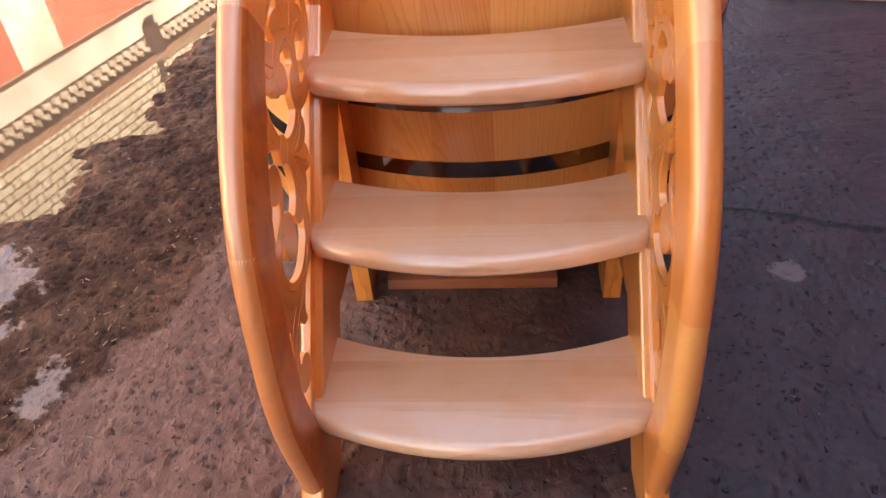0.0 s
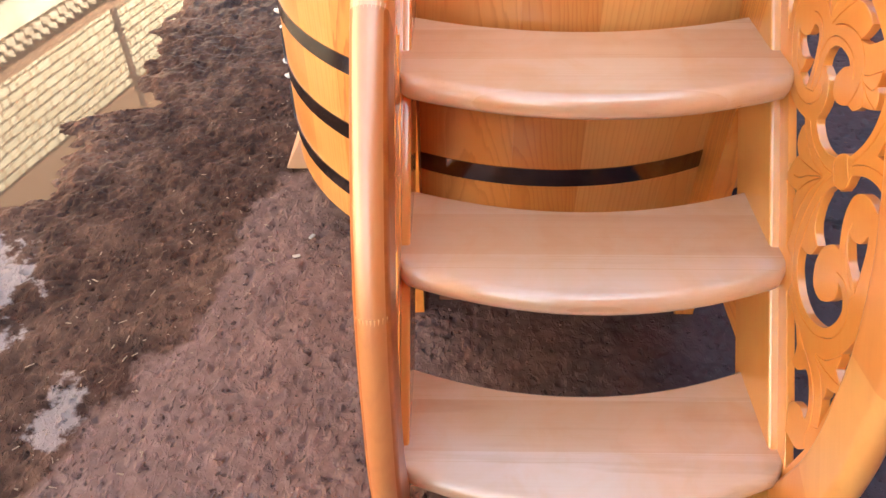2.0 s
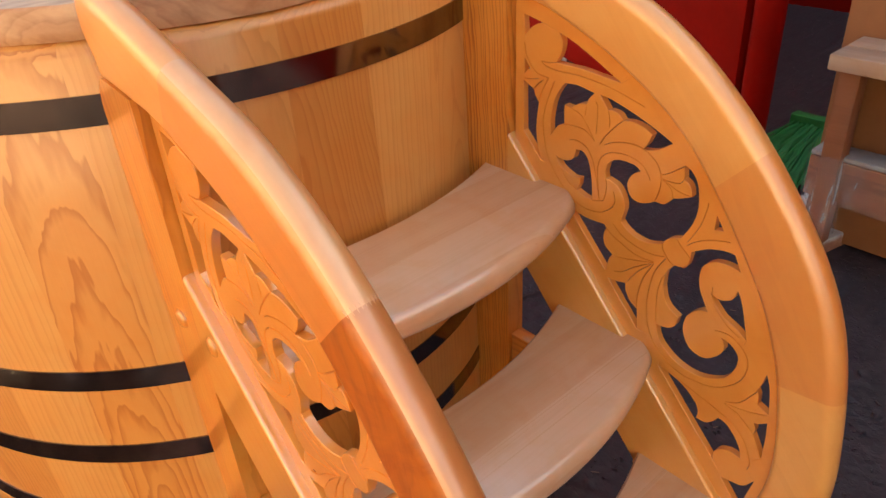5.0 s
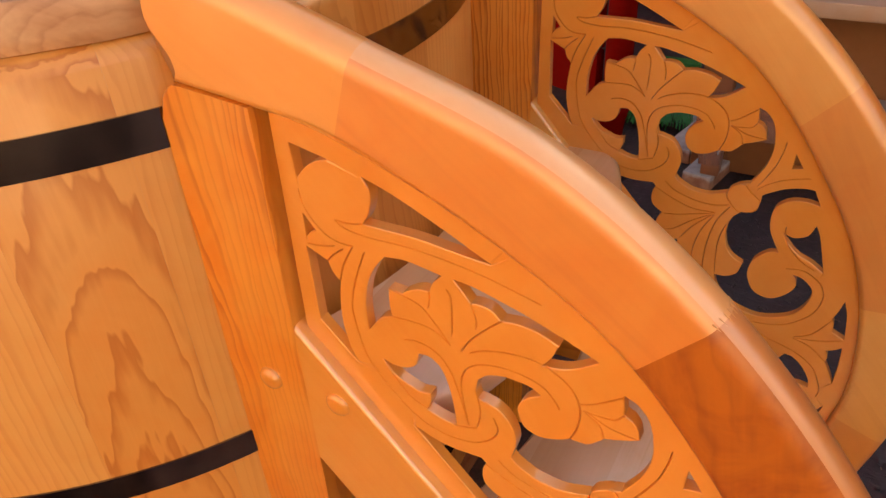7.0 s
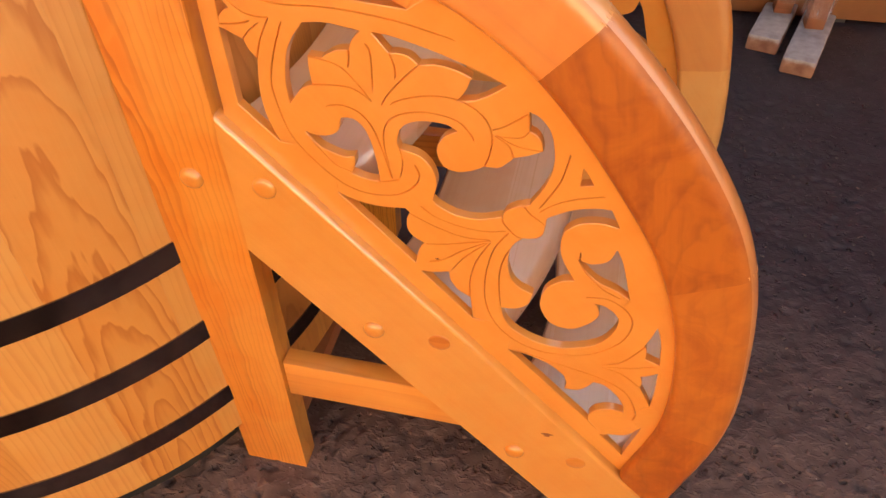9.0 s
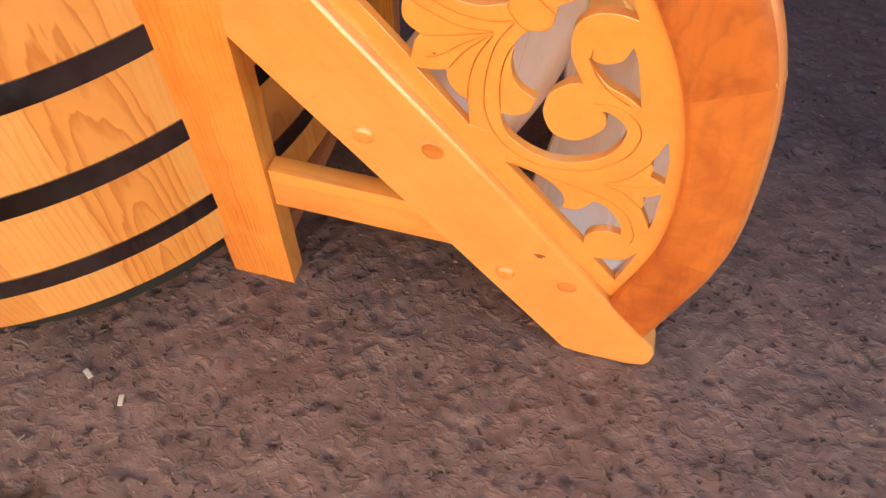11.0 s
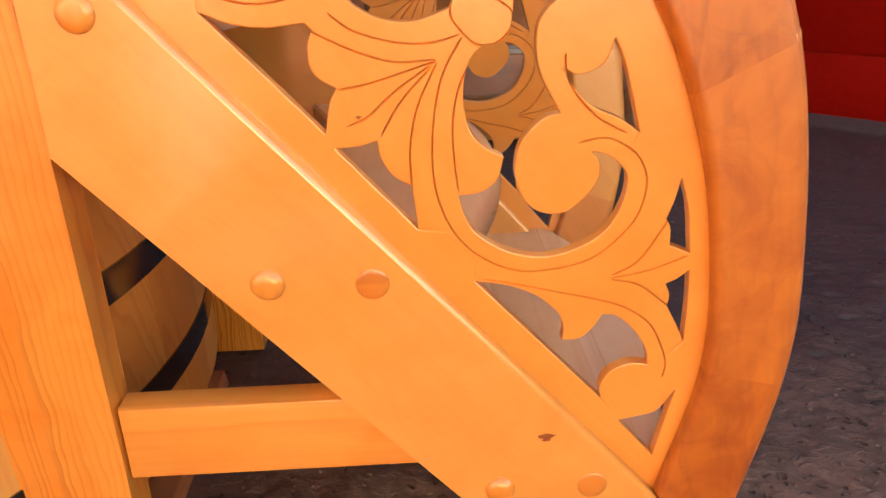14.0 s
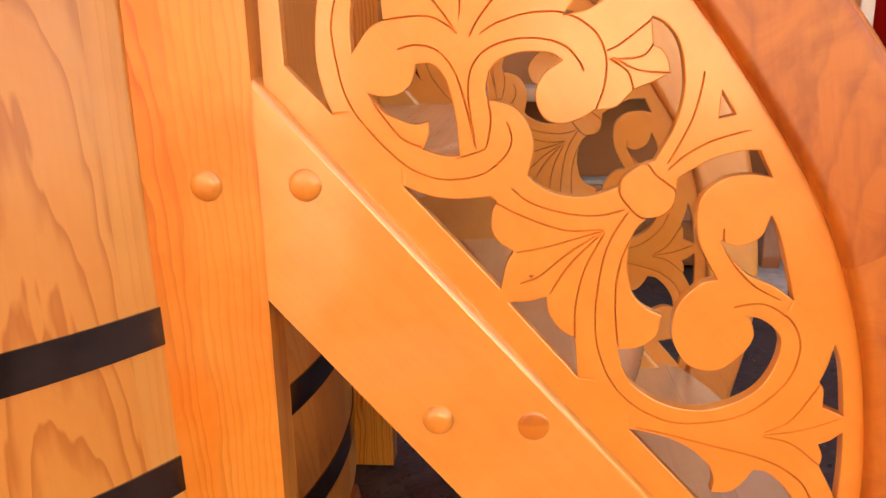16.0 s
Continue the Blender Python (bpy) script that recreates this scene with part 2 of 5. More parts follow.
board_wood = wood("weathered_board", 1, (0.50, 0.34, 0.25), (0.34, 0.20, 0.13), rough=0.6, coat=0.0)
rough_wood = wood("raw_sawn_wood", 1, (0.30, 0.115, 0.055), (0.18, 0.062, 0.03), rough=0.65, coat=0.0)
red_raw = wood("red_sawn_wood_x", 0, (0.36, 0.14, 0.068), (0.22, 0.075, 0.036), rough=0.65, coat=0.0)
raw_x = wood("raw_sawn_wood_x", 0, (0.50, 0.30, 0.19), (0.32, 0.16, 0.09), rough=0.65, coat=0.0)

hoop_steel, t, b = material("dark_polished_steel", 0.13, 1.0)
co = t.nodes.new("ShaderNodeTexCoord")
n = noise_tex(t, co.outputs["Object"], 14, 5)
t.links.new(ramp(t, n.outputs[0], [(0.3, (0.15, 0.138, 0.142)), (0.7, (0.27, 0.253, 0.258))]).outputs[0], b.inputs["Base Color"])
t.links.new(maths(t, "ADD", maths(t, "MULTIPLY", n.outputs[0], 0.20), 0.02), b.inputs["Roughness"])
white_cap, t, b = material("white_plastic", 0.4)
b.inputs["Base Color"].default_value = (0.78, 0.76, 0.72, 1)


def plain(name, a, c, scale, rough, relief=0.0, spec=0.5):
    m, t, b = material(name, rough, 0, spec)
    co = t.nodes.new("ShaderNodeTexCoord")
    n = noise_tex(t, co.outputs["Object"], scale, 6)
    f = noise_tex(t, co.outputs["Object"], scale * 9, 4)
    k = maths(t, "ADD", maths(t, "MULTIPLY", n.outputs[0], 0.7), maths(t, "MULTIPLY", f.outputs[0], 0.3))
    t.links.new(ramp(t, k, [(0.3, a), (0.7, c)]).outputs[0], b.inputs["Base Color"])
    if relief:
        bump(t, b, k, 0.6, relief)
    return m


red_paint = plain("red_painted_steel", (0.19, 0.003, 0.0015), (0.26, 0.0045, 0.002), 3, 0.6, 0.001, 0.05)
red_door = plain("weathered_red_paint", (0.40, 0.085, 0.042), (0.52, 0.14, 0.075), 2, 0.6)
green_fibre = plain("green_bristles", (0.01, 0.16, 0.03), (0.03, 0.30, 0.06), 40, 0.5)
concrete = plain("pale_concrete", (0.28, 0.25, 0.23), (0.44, 0.40, 0.37), 18, 0.85, 0.003)
brown_board = plain("brown_fibreboard", (0.23, 0.088, 0.032), (0.31, 0.125, 0.048), 3, 0.6)
# brick that turns from red-brown sides to a pale top by height
two_tone_brick, t, b = material("brick_with_pale_top", 0.9)
co = t.nodes.new("ShaderNodeTexCoord")
sp = t.nodes.new("ShaderNodeSeparateXYZ")
t.links.new(co.outputs["Object"], sp.inputs[0])
rub = noise_tex(t, co.outputs["Object"], 28, 5)
clay = ramp(t, rub.outputs[0], [(0.35, (0.26, 0.11, 0.065)), (0.65, (0.42, 0.21, 0.13))])
pale_top = ramp(t, rub.outputs[0], [(0.30, (0.36, 0.31, 0.29)), (0.65, (0.52, 0.47, 0.45))])
cover = ramp(t, maths(t, "ADD", sp.outputs[2], maths(t, "MULTIPLY", maths(t, "SUBTRACT", rub.outputs[0], 0.5), 0.03)), [(0.034, (0, 0, 0)), (0.044, (1, 1, 1))])
t.links.new(mix(t, cover.outputs[0], clay.outputs[0], pale_top.outputs[0]), b.inputs["Base Color"])
bump(t, b, rub.outputs[0], 0.5, 0.004)
lining = plain("white_board_edge", (0.62, 0.58, 0.55), (0.72, 0.68, 0.65), 9, 0.7)
fill_black = plain("black_fill", (0.008, 0.007, 0.007), (0.016, 0.014, 0.013), 8, 0.8)
dark_steel = plain("dark_frame", (0.03, 0.03, 0.035), (0.06, 0.055, 0.055), 8, 0.5)
stucco = plain("lime_washed_band", (0.44, 0.38, 0.27), (0.80, 0.75, 0.62), 1.6, 0.9)
dentil_mat = plain("weathered_dentils", (0.22, 0.15, 0.10), (0.62, 0.53, 0.40), 9, 0.9)
ledge_mat = plain("brown_ledge", (0.20, 0.10, 0.055), (0.38, 0.22, 0.13), 5, 0.9)
chip_mat = plain("pale_wood_chip", (0.13, 0.085, 0.055), (0.36, 0.26, 0.17), 14, 0.8)
pale_chip = plain("pale_dry_chip", (0.45, 0.38, 0.30), (0.62, 0.55, 0.46), 60, 0.8)
knot_mat = plain("dark_knot", (0.14, 0.028, 0.007), (0.34, 0.10, 0.025), 160, 0.4)
plug_wood = wood("plug_wood", 0, (0.78, 0.34, 0.07), (0.62, 0.21, 0.035), vary=0.9)
plug_dark = wood("plug_end_grain", 1, (0.66, 0.25, 0.045), (0.48, 0.14, 0.02), vary=0.4)
film, t, b = material("clear_stretch_film", 0.10)
b.inputs["Base Color"].default_value = (0.86, 0.84, 0.84, 1)
co = t.nodes.new("ShaderNodeTexCoord")
pull = t.nodes.new("ShaderNodeMapping")
pull.inputs["Rotation"].default_value, pull.inputs["Scale"].default_value = (radians(-20), 0, 0), (1.0, 1.0, 0.16)
t.links.new(co.outputs["Object"], pull.inputs["Vector"])
crease = noise_tex(t, pull.outputs[0], 30, 3, 0.6, 0.6)
t.links.new(ramp(t, crease.outputs[0], [(0.46, (0.06,) * 3), (0.60, (0.16,) * 3), (0.70, (0.50,) * 3)]).outputs[0], b.inputs["Alpha"])
bump(t, b, crease.outputs[0], 0.7, 0.01)

# ground: trodden soil towards the puddle, old asphalt elsewhere
ground_mat, t, b = material("soil_and_asphalt", 0.85, 0, 0.2)
co = t.nodes.new("ShaderNodeTexCoord")
pos = co.outputs["Object"]
sep = t.nodes.new("ShaderNodeSeparateXYZ")
t.links.new(pos, sep.inputs[0])
big = noise_tex(t, pos, 1.6, 5, 0.6)
mid = noise_tex(t, pos, 11, 5, 0.6)
fine = noise_tex(t, pos, 52, 4, 0.6)
grit = node(t, "ShaderNodeTexVoronoi", Scale=120.0)
t.links.new(pos, grit.inputs["Vector"])
tone = maths(t, "ADD", maths(t, "MULTIPLY", fine.outputs[0], 0.35), maths(t, "MULTIPLY", mid.outputs[0], 0.65))
wobble = maths(t, "ADD", maths(t, "MULTIPLY", maths(t, "SUBTRACT", big.outputs[0], 0.5), 0.35), maths(t, "MULTIPLY", maths(t, "SUBTRACT", mid.outputs[0], 0.5), 0.22))
# crisp little flakes pressed into the surface
lay = t.nodes.new("ShaderNodeMapping")
lay.inputs["Rotation"].default_value, lay.inputs["Scale"].default_value = (0, 0, radians(32)), (1.0, 0.62, 1.0)
t.links.new(pos, lay.inputs["Vector"])
large = ramp(t, noise_tex(t, lay.outputs[0], 62, 2, 0.5, 0.5).outputs[0], [(0.52, (0, 0, 0)), (0.66, (1, 1, 1))]).outputs[0]
small = ramp(t, noise_tex(t, lay.outputs[0], 128, 1, 0.5, 0.3).outputs[0], [(0.56, (0, 0, 0)), (0.68, (1, 1, 1))]).outputs[0]
flakes = maths(t, "ADD", maths(t, "MULTIPLY", large, 0.7), maths(t, "MULTIPLY", small, 0.3))
tone = maths(t, "ADD", maths(t, "ADD", maths(t, "MULTIPLY", tone, 0.7), 0.12), maths(t, "MULTIPLY", flakes, 0.10))
asph = ramp(t, tone, [(0.34, (0.033, 0.0255, 0.0275)), (0.68, (0.073, 0.0565, 0.0605))])
dust = ramp(t, tone, [(0.34, (0.103, 0.060, 0.047)), (0.50, (0.178, 0.107, 0.084)), (0.66, (0.245, 0.152, 0.122))])
mud = ramp(t, tone, [(0.36, (0.019, 0.0082, 0.0048)), (0.50, (0.050, 0.0222, 0.0128)), (0.64, (0.112, 0.057, 0.035))])
soilness = ramp(t, maths(t, "ADD", maths(t, "MULTIPLY", sep.outputs[0], -1.1), maths(t, "ADD", maths(t, "MULTIPLY", wobble, 2.0), 0.45)), [(0.15, (0, 0, 0)), (0.85, (1, 1, 1))])
base = mix(t, soilness.outputs[0], asph.outputs[0], dust.outputs[0])
line = maths(t, "ADD", maths(t, "SUBTRACT", maths(t, "MULTIPLY", sep.outputs[1], 0.326), sep.outputs[0]), -0.933)
wetness = ramp(t, maths(t, "ADD", maths(t, "MULTIPLY", maths(t, "ADD", line, wobble), 20.0), 0.5), [(0.15, (0, 0, 0)), (0.85, (1, 1, 1))])
drier = ramp(t, noise_tex(t, pos, 3.3, 4, 0.6, 0.5).outputs[0], [(0.43, (0, 0, 0)), (0.57, (1, 1, 1))])
crust = ramp(t, tone, [(0.36, (0.066, 0.033, 0.020)), (0.64, (0.165, 0.089, 0.056))])
silt = mix(t, maths(t, "MULTIPLY", drier.outputs[0], 0.70), mud.outputs[0], crust.outputs[0])
base = mix(t, wetness.outputs[0], base, silt)
# pits, their shade painted dark into the colour, and pale flecks
warp = mix(t, 0.05, pos, noise_tex(t, pos, 26, 2).outputs["Color"], "ADD")
pits = node(t, "ShaderNodeTexVoronoi", Scale=48.0, Randomness=1.0)
t.links.new(warp, pits.inputs["Vector"])
pit = ramp(t, pits.outputs["Distance"], [(0.12, (1, 1, 1)), (0.26, (0, 0, 0))])
patchy = ramp(t, noise_tex(t, pos, 17, 3).outputs[0], [(0.46, (0, 0, 0)), (0.55, (1, 1, 1))])
pitmask = maths(t, "MULTIPLY", pit.outputs[0], patchy.outputs[0])
base = mix(t, maths(t, "MULTIPLY", maths(t, "MULTIPLY", pitmask, 0.7), maths(t, "SUBTRACT", 1.0, maths(t, "MULTIPLY", soilness.outputs[0], 0.45))), base, (0.012, 0.009, 0.009))
speck = node(t, "ShaderNodeTexVoronoi", Scale=70.0, Randomness=1.0)
t.links.new(pos, speck.inputs["Vector"])
spot = maths(t, "MULTIPLY", ramp(t, speck.outputs["Distance"], [(0.06, (1, 1, 1)), (0.12, (0, 0, 0))]).outputs[0], ramp(t, noise_tex(t, pos, 31, 1).outputs[0], [(0.62, (0, 0, 0)), (0.66, (1, 1, 1))]).outputs[0])
base = mix(t, maths(t, "MULTIPLY", spot, 0.7), base, (0.34, 0.29, 0.26))
# long crack in the asphalt
crack_d = maths(t, "ABSOLUTE", maths(t, "ADD", maths(t, "ADD", maths(t, "MULTIPLY", maths(t, "SUBTRACT", sep.outputs[0], 0.614), 0.31), maths(t, "SUBTRACT", sep.outputs[1], 0.827)), maths(t, "MULTIPLY", maths(t, "SUBTRACT", mid.outputs[0], 0.5), 0.07)))
crack = maths(t, "MULTIPLY", ramp(t, crack_d, [(0.007, (1, 1, 1)), (0.017, (0, 0, 0))]).outputs[0], ramp(t, sep.outputs[0], [(0.45, (0, 0, 0)), (0.60, (1, 1, 1))]).outputs[0])
base = mix(t, maths(t, "MULTIPLY", crack, 0.92), base, (0.007, 0.006, 0.006))
# ragged pale patches at three spots
for cx, cy, size, k_ in ((-1.36, 0.52, 0.27, 0.6), (-0.95, 0.22, 0.085, 0.5), (0.713, 0.567, 0.05, 0.35)):
    off = node(t, "ShaderNodeVectorMath", operation="DISTANCE")
    t.links.new(pos, off.inputs[0])
    off.inputs[1].default_value = (cx, cy, 0)
    near = maths(t, "SUBTRACT", 1.0, maths(t, "DIVIDE", off.outputs["Value"], size))
    lime = ramp(t, maths(t, "ADD", maths(t, "MULTIPLY", near, 0.45), maths(t, "ADD", maths(t, "MULTIPLY", mid.outputs[0], 1.3), -0.35)), [(0.42, (0, 0, 0)), (0.50, (1, 1, 1))])
    base = mix(t, maths(t, "MULTIPLY", lime.outputs[0], k_), base, (0.40, 0.34, 0.31))
t.links.new(base, b.inputs["Base Color"])
t.links.new(maths(t, "ADD", 0.5, maths(t, "MULTIPLY", soilness.outputs[0], 0.3)), b.inputs["Roughness"])
t.links.new(maths(t, "SUBTRACT", 0.40, maths(t, "MULTIPLY", soilness.outputs[0], 0.20)), b.inputs["Specular IOR Level"])
damp = ramp(t, maths(t, "ADD", line, maths(t, "MULTIPLY", wobble, 1.6)), [(0.33, (0, 0, 0)), (0.74, (1, 1, 1))])
sheen = ramp(t, noise_tex(t, pos, 23, 4, 0.6, 0.4).outputs[0], [(0.40, (0.0,) * 3), (0.60, (0.35,) * 3)])
t.links.new(maths(t, "MULTIPLY", damp.outputs[0], sheen.outputs[0]), b.inputs["Coat Weight"])
b.inputs["Coat Roughness"].default_value, b.inputs["Coat IOR"].default_value = 0.34, 1.42
hgt = maths(t, "ADD", maths(t, "MULTIPLY", maths(t, "MULTIPLY", flakes, maths(t, "ADD", 0.35, maths(t, "MULTIPLY", soilness.outputs[0], 0.65))), 0.23), maths(t, "ADD", maths(t, "MULTIPLY", mid.outputs[0], 0.24), maths(t, "MULTIPLY", fine.outputs[0], 0.10)))
hgt = maths(t, "SUBTRACT", hgt, maths(t, "ADD", maths(t, "MULTIPLY", pitmask, 0.45), maths(t, "MULTIPLY", crack, 0.6)))
bump(t, b, hgt, 1.0, 0.012)

water, t, b = material("puddle_water", 0.015, 0, 0.5)
b.inputs["IOR"].default_value = 1.333
b.inputs["Base Color"].default_value = (0.10, 0.07, 0.045, 1)
co = t.nodes.new("ShaderNodeTexCoord")
bump(t, b, noise_tex(t, co.outputs["Object"], 5, 2).outputs[0], 0.02, 0.004)

brick_mat, t, b = material("pale_silicate_brick", 0.9)
co = t.nodes.new("ShaderNodeTexCoord")
bt = t.nodes.new("ShaderNodeTexBrick")
mp = t.nodes.new("ShaderNodeMapping")
mp.inputs["Rotation"].default_value = (radians(90), 0, radians(90))
sw = t.nodes.new("ShaderNodeCombineXYZ")
sp = t.nodes.new("ShaderNodeSeparateXYZ")
t.links.new(co.outputs["Object"], sp.inputs[0])
t.links.new(sp.outputs[1], sw.inputs[0])
t.links.new(sp.outputs[2], sw.inputs[1])
t.links.new(sw.outputs[0], bt.inputs["Vector"])
for k, v in (("Color1", (0.62, 0.53, 0.36, 1)), ("Color2", (0.48, 0.39, 0.25, 1)), ("Mortar", (0.22, 0.16, 0.10, 1))):
    bt.inputs[k].default_value = v
for k, v in (("Scale", 1.0), ("Mortar Size", 0.013), ("Brick Width", 0.19), ("Row Height", 0.12), ("Bias", 0.0)):
    bt.inputs[k].default_value = v
stain = noise_tex(t, co.outputs["Object"], 1.7, 5)
t.links.new(mix(t, maths(t, "MULTIPLY", stain.outputs[0], 0.45), bt.outputs[0], (0.62, 0.55, 0.42)), b.inputs["Base Color"])
bump(t, b, bt.outputs["Fac"], -0.6, 0.01)


mortar_mat = plain("dirty_mortar", (0.20, 0.13, 0.08), (0.40, 0.29, 0.19), 5, 0.95)
rusty = plain("rusted_pipe", (0.035, 0.020, 0.014), (0.085, 0.045, 0.03), 12, 0.8)
single_brick, t, b = material("single_silicate_brick", 0.9)
co = t.nodes.new("ShaderNodeTexCoord")
info = t.nodes.new("ShaderNodeObjectInfo")
hue = ramp(t, info.outputs["Random"], [(0.0, (0.58, 0.48, 0.32)), (0.4, (0.68, 0.59, 0.42)), (1.0, (0.76, 0.68, 0.51))])
rub = noise_tex(t, co.outputs["Object"], 16, 5)
t.links.new(mix(t, maths(t, "MULTIPLY", rub.outputs[0], 0.6), hue.outputs[0], (0.56, 0.45, 0.31)), b.inputs["Base Color"])
bump(t, b, rub.outputs[0], 0.5, 0.006)


# ---- builders ----
def thing(name, label, category, at=(0, 0, 0), group="", kind=""):
    ob = new(name)
    ob.location = at
    ob.empty_display_size = 0.1
    return tagged(ob, label, category, group, kind)


def mesh_object(name, bm, mat, smooth=True):
    bmesh.ops.recalc_face_normals(bm, faces=bm.faces)
    me = bpy.data.meshes.new(name)
    bm.to_mesh(me)
    bm.free()
    if smooth:
        me.shade_smooth()
        me.set_sharp_from_angle(angle=radians(38))
    me.materials.append(mat)
    return new(name, me)


def part(name, bm, mat, parent, label="", smooth=True):
    """Links a bmesh, in the thing's own coordinates, as one mesh under a thing or a part."""
    ob = mesh_object(name, bm, mat, smooth)
    ob.parent = parent
    return tagged(ob, label) if label else ob


def share(name, data, parent, m):
    ob = new(name, data)
    ob.parent = parent
    ob.matrix_basis = m
    return ob


def box(bm, x0, x1, y0, y1, z0, z1, bevel=0.0, seg=2):
    vs = [bm.verts.new(p) for p in itertools.product((x0, x1), (y0, y1), (z0, z1))]
    fs = [bm.faces.new([vs[i] for i in q]) for q in ((0, 1, 3, 2), (4, 6, 7, 5), (0, 4, 5, 1), (2, 3, 7, 6), (0, 2, 6, 4), (1, 5, 7, 3))]
    if bevel:
        es = {e for f in fs for e in f.edges}
        bmesh.ops.bevel(bm, geom=list(es), offset=bevel, segments=seg, affect="EDGES", profile=0.5)
    return bm


def prism(pts, x0, x1, bevel=0.004, seg=2, eased=()):
    """A profile in (y, z) drawn out along x, with eased edges; eased: the sides of the profile whose long edges get the full round, the rest a slight one."""
    bm = bmesh.new()
    a = [bm.verts.new((x0, y, z)) for y, z in pts]
    c = [bm.verts.new((x1, y, z)) for y, z in pts]
    bm.faces.new(a)
    bm.faces.new(list(reversed(c)))
    k = len(pts)
    for i in range(k):
        bm.faces.new((a[i], a[(i + 1) % k], c[(i + 1) % k], c[i]))
    if eased:
        ring_ = [(set((a[i], a[(i + 1) % k])), set((c[i], c[(i + 1) % k]))) for i in eased]
        full = [e for e in bm.edges if any(set(e.verts) in pair for pair in ring_)]
        bmesh.ops.bevel(bm, geom=full, offset=bevel, segments=seg, affect="EDGES", profile=0.5, clamp_overlap=True)
        es = [e for e in bm.edges if e.is_manifold and e.calc_face_angle(0) > 1.0]
        bmesh.ops.bevel(bm, geom=es, offset=0.0012, segments=1, affect="EDGES", profile=0.5, clamp_overlap=True)
    elif bevel:
        es = [e for e in bm.edges if (e.verts[0].co.x == e.verts[1].co.x) or e.calc_face_angle(0) > 0.45]
        bmesh.ops.bevel(bm, geom=es, offset=bevel, segments=seg, affect="EDGES", profile=0.5, clamp_overlap=True)
    return bm


def tube(bm, pts, r, k=10):
    rings = []
    for i, p in enumerate(pts):
        p = Vector(p)
        d = (Vector(pts[min(i + 1, len(pts) - 1)]) - Vector(pts[max(i - 1, 0)])).normalized()
        u = d.orthogonal().normalized()
        w = d.cross(u)
        rings.append([bm.verts.new(p + r * (math.cos(a) * u + math.sin(a) * w)) for a in np.linspace(0, 2 * math.pi, k, endpoint=False)])
    for q, s in zip(rings, rings[1:]):
        for i in range(k):
            bm.faces.new((q[i], q[(i + 1) % k], s[(i + 1) % k], s[i]))
    bm.faces.new(list(reversed(rings[0])))
    bm.faces.new(rings[-1])
    return bm


def spline(pts, n=12):
    """Catmull-Rom through points of any dimension, n samples a span."""
    p = np.array(pts, float)
    p = np.vstack([2 * p[0] - p[1], p, 2 * p[-1] - p[-2]])
    out = []
    for i in range(1, len(p) - 2):
        a, b_, c, d = p[i - 1:i + 3]
        for u in np.linspace(0, 1, n, endpoint=False):
            out.append(0.5 * (2 * b_ + (c - a) * u + (2 * a - 5 * b_ + 4 * c - d) * u * u + (3 * b_ - a - 3 * c + d) * u ** 3))
    out.append(p[-2])
    return np.array(out)


GZ = 0.0  # level of the yard under the ladder

# ---- ground: one sheet, finer round the ladder, sinking under the puddle ----
def spaced(a, b_, step, far):
    core = np.arange(a, b_ + step / 2, step)
    grow = np.cumsum(step * 1.10 ** np.arange(1, 150))
    grow = grow[grow < far]
    return np.concatenate([a - grow[::-1], core, b_ + grow])


def pool_edge(y):
    """The shore of the puddle: x of the water's near side."""
    return -1.305 - 0.09 * math.exp(-((y - 1.255) / 0.05) ** 2) + 0.16 * math.exp(-((y - 1.39) / 0.08) ** 2) + 0.06 * math.exp(-((y - 1.62) / 0.16) ** 2) + 0.05 * math.exp(-((y - 2.3) / 0.2) ** 2)


WET_A, WET_B, WET_C = -1.0, 0.326, -0.933


def WET(x, y):
    """Above nought on the damp soil beside the puddle."""
    return WET_A * x + WET_B * y + WET_C


xs, ys_ = spaced(-1.80, 0.95, 0.006, 1500), spaced(-0.5, 1.9, 0.006, 1500)
verts = []
for y in ys_:
    for x in xs:
        v = Vector((x, y, 0))
        z = 0.0
        if -9 < x < 6 and -6 < y < 12:
            wet = max(0.0, min(1.0, 6 * (WET(x, y) + 0.05 * noise.noise(v * 6))))
            dry = max(0.0, min(1.0, 0.5 - 1.2 * x + 0.5 * noise.noise(v * 2)))
            flake = Vector((x * 26 + y * 16, y * 40 - x * 12, 3))
            clod = (0.0016 + 0.0022 * dry + 0.006 * wet) * noise.noise(v * 21)
            lump = (0.0004 + 0.0026 * dry) * noise.noise(flake * 1.5) + 0.0012 * noise.noise(v * 58) + (0.0009 + 0.0008 * dry + 0.0025 * wet) * noise.noise(v * 92)
            pit = max(0.0, noise.noise(v * 52 + Vector((9, 4, 1))) - 0.30) * (0.018 + 0.010 * dry)
            z = 0.005 * noise.noise(v * 7) + clod + lump - pit + 0.004 * dry * (0.3 - abs(noise.noise(flake)))
            side = pool_edge(y) + 0.03 * noise.noise(v * 6) + 0.03 * noise.noise(v * 19) - x
            south = y - 0.86 - 0.5 * max(0.0, x + 1.42) - 0.06 * noise.noise(v * 5) + 0.35 * max(0.0, -1.9 - x) * (0.3 + noise.noise(v * 0.9))
            north = 8.6 - y + 0.7 * noise.noise(v * 0.8)
            west = x + 4.9 + 0.5 * noise.noise(v * 0.9)
            sink = max(0.0, min(1.0, 0.5 + 6 * min(side, south, north, west)))
            z -= 0.05 * sink
            z += 0.012 * max(0.0, min(1.0, -x - 0.7)) * noise.noise(v * 2.3)
        verts.append((x, y, GZ + z))
nx = len(xs)
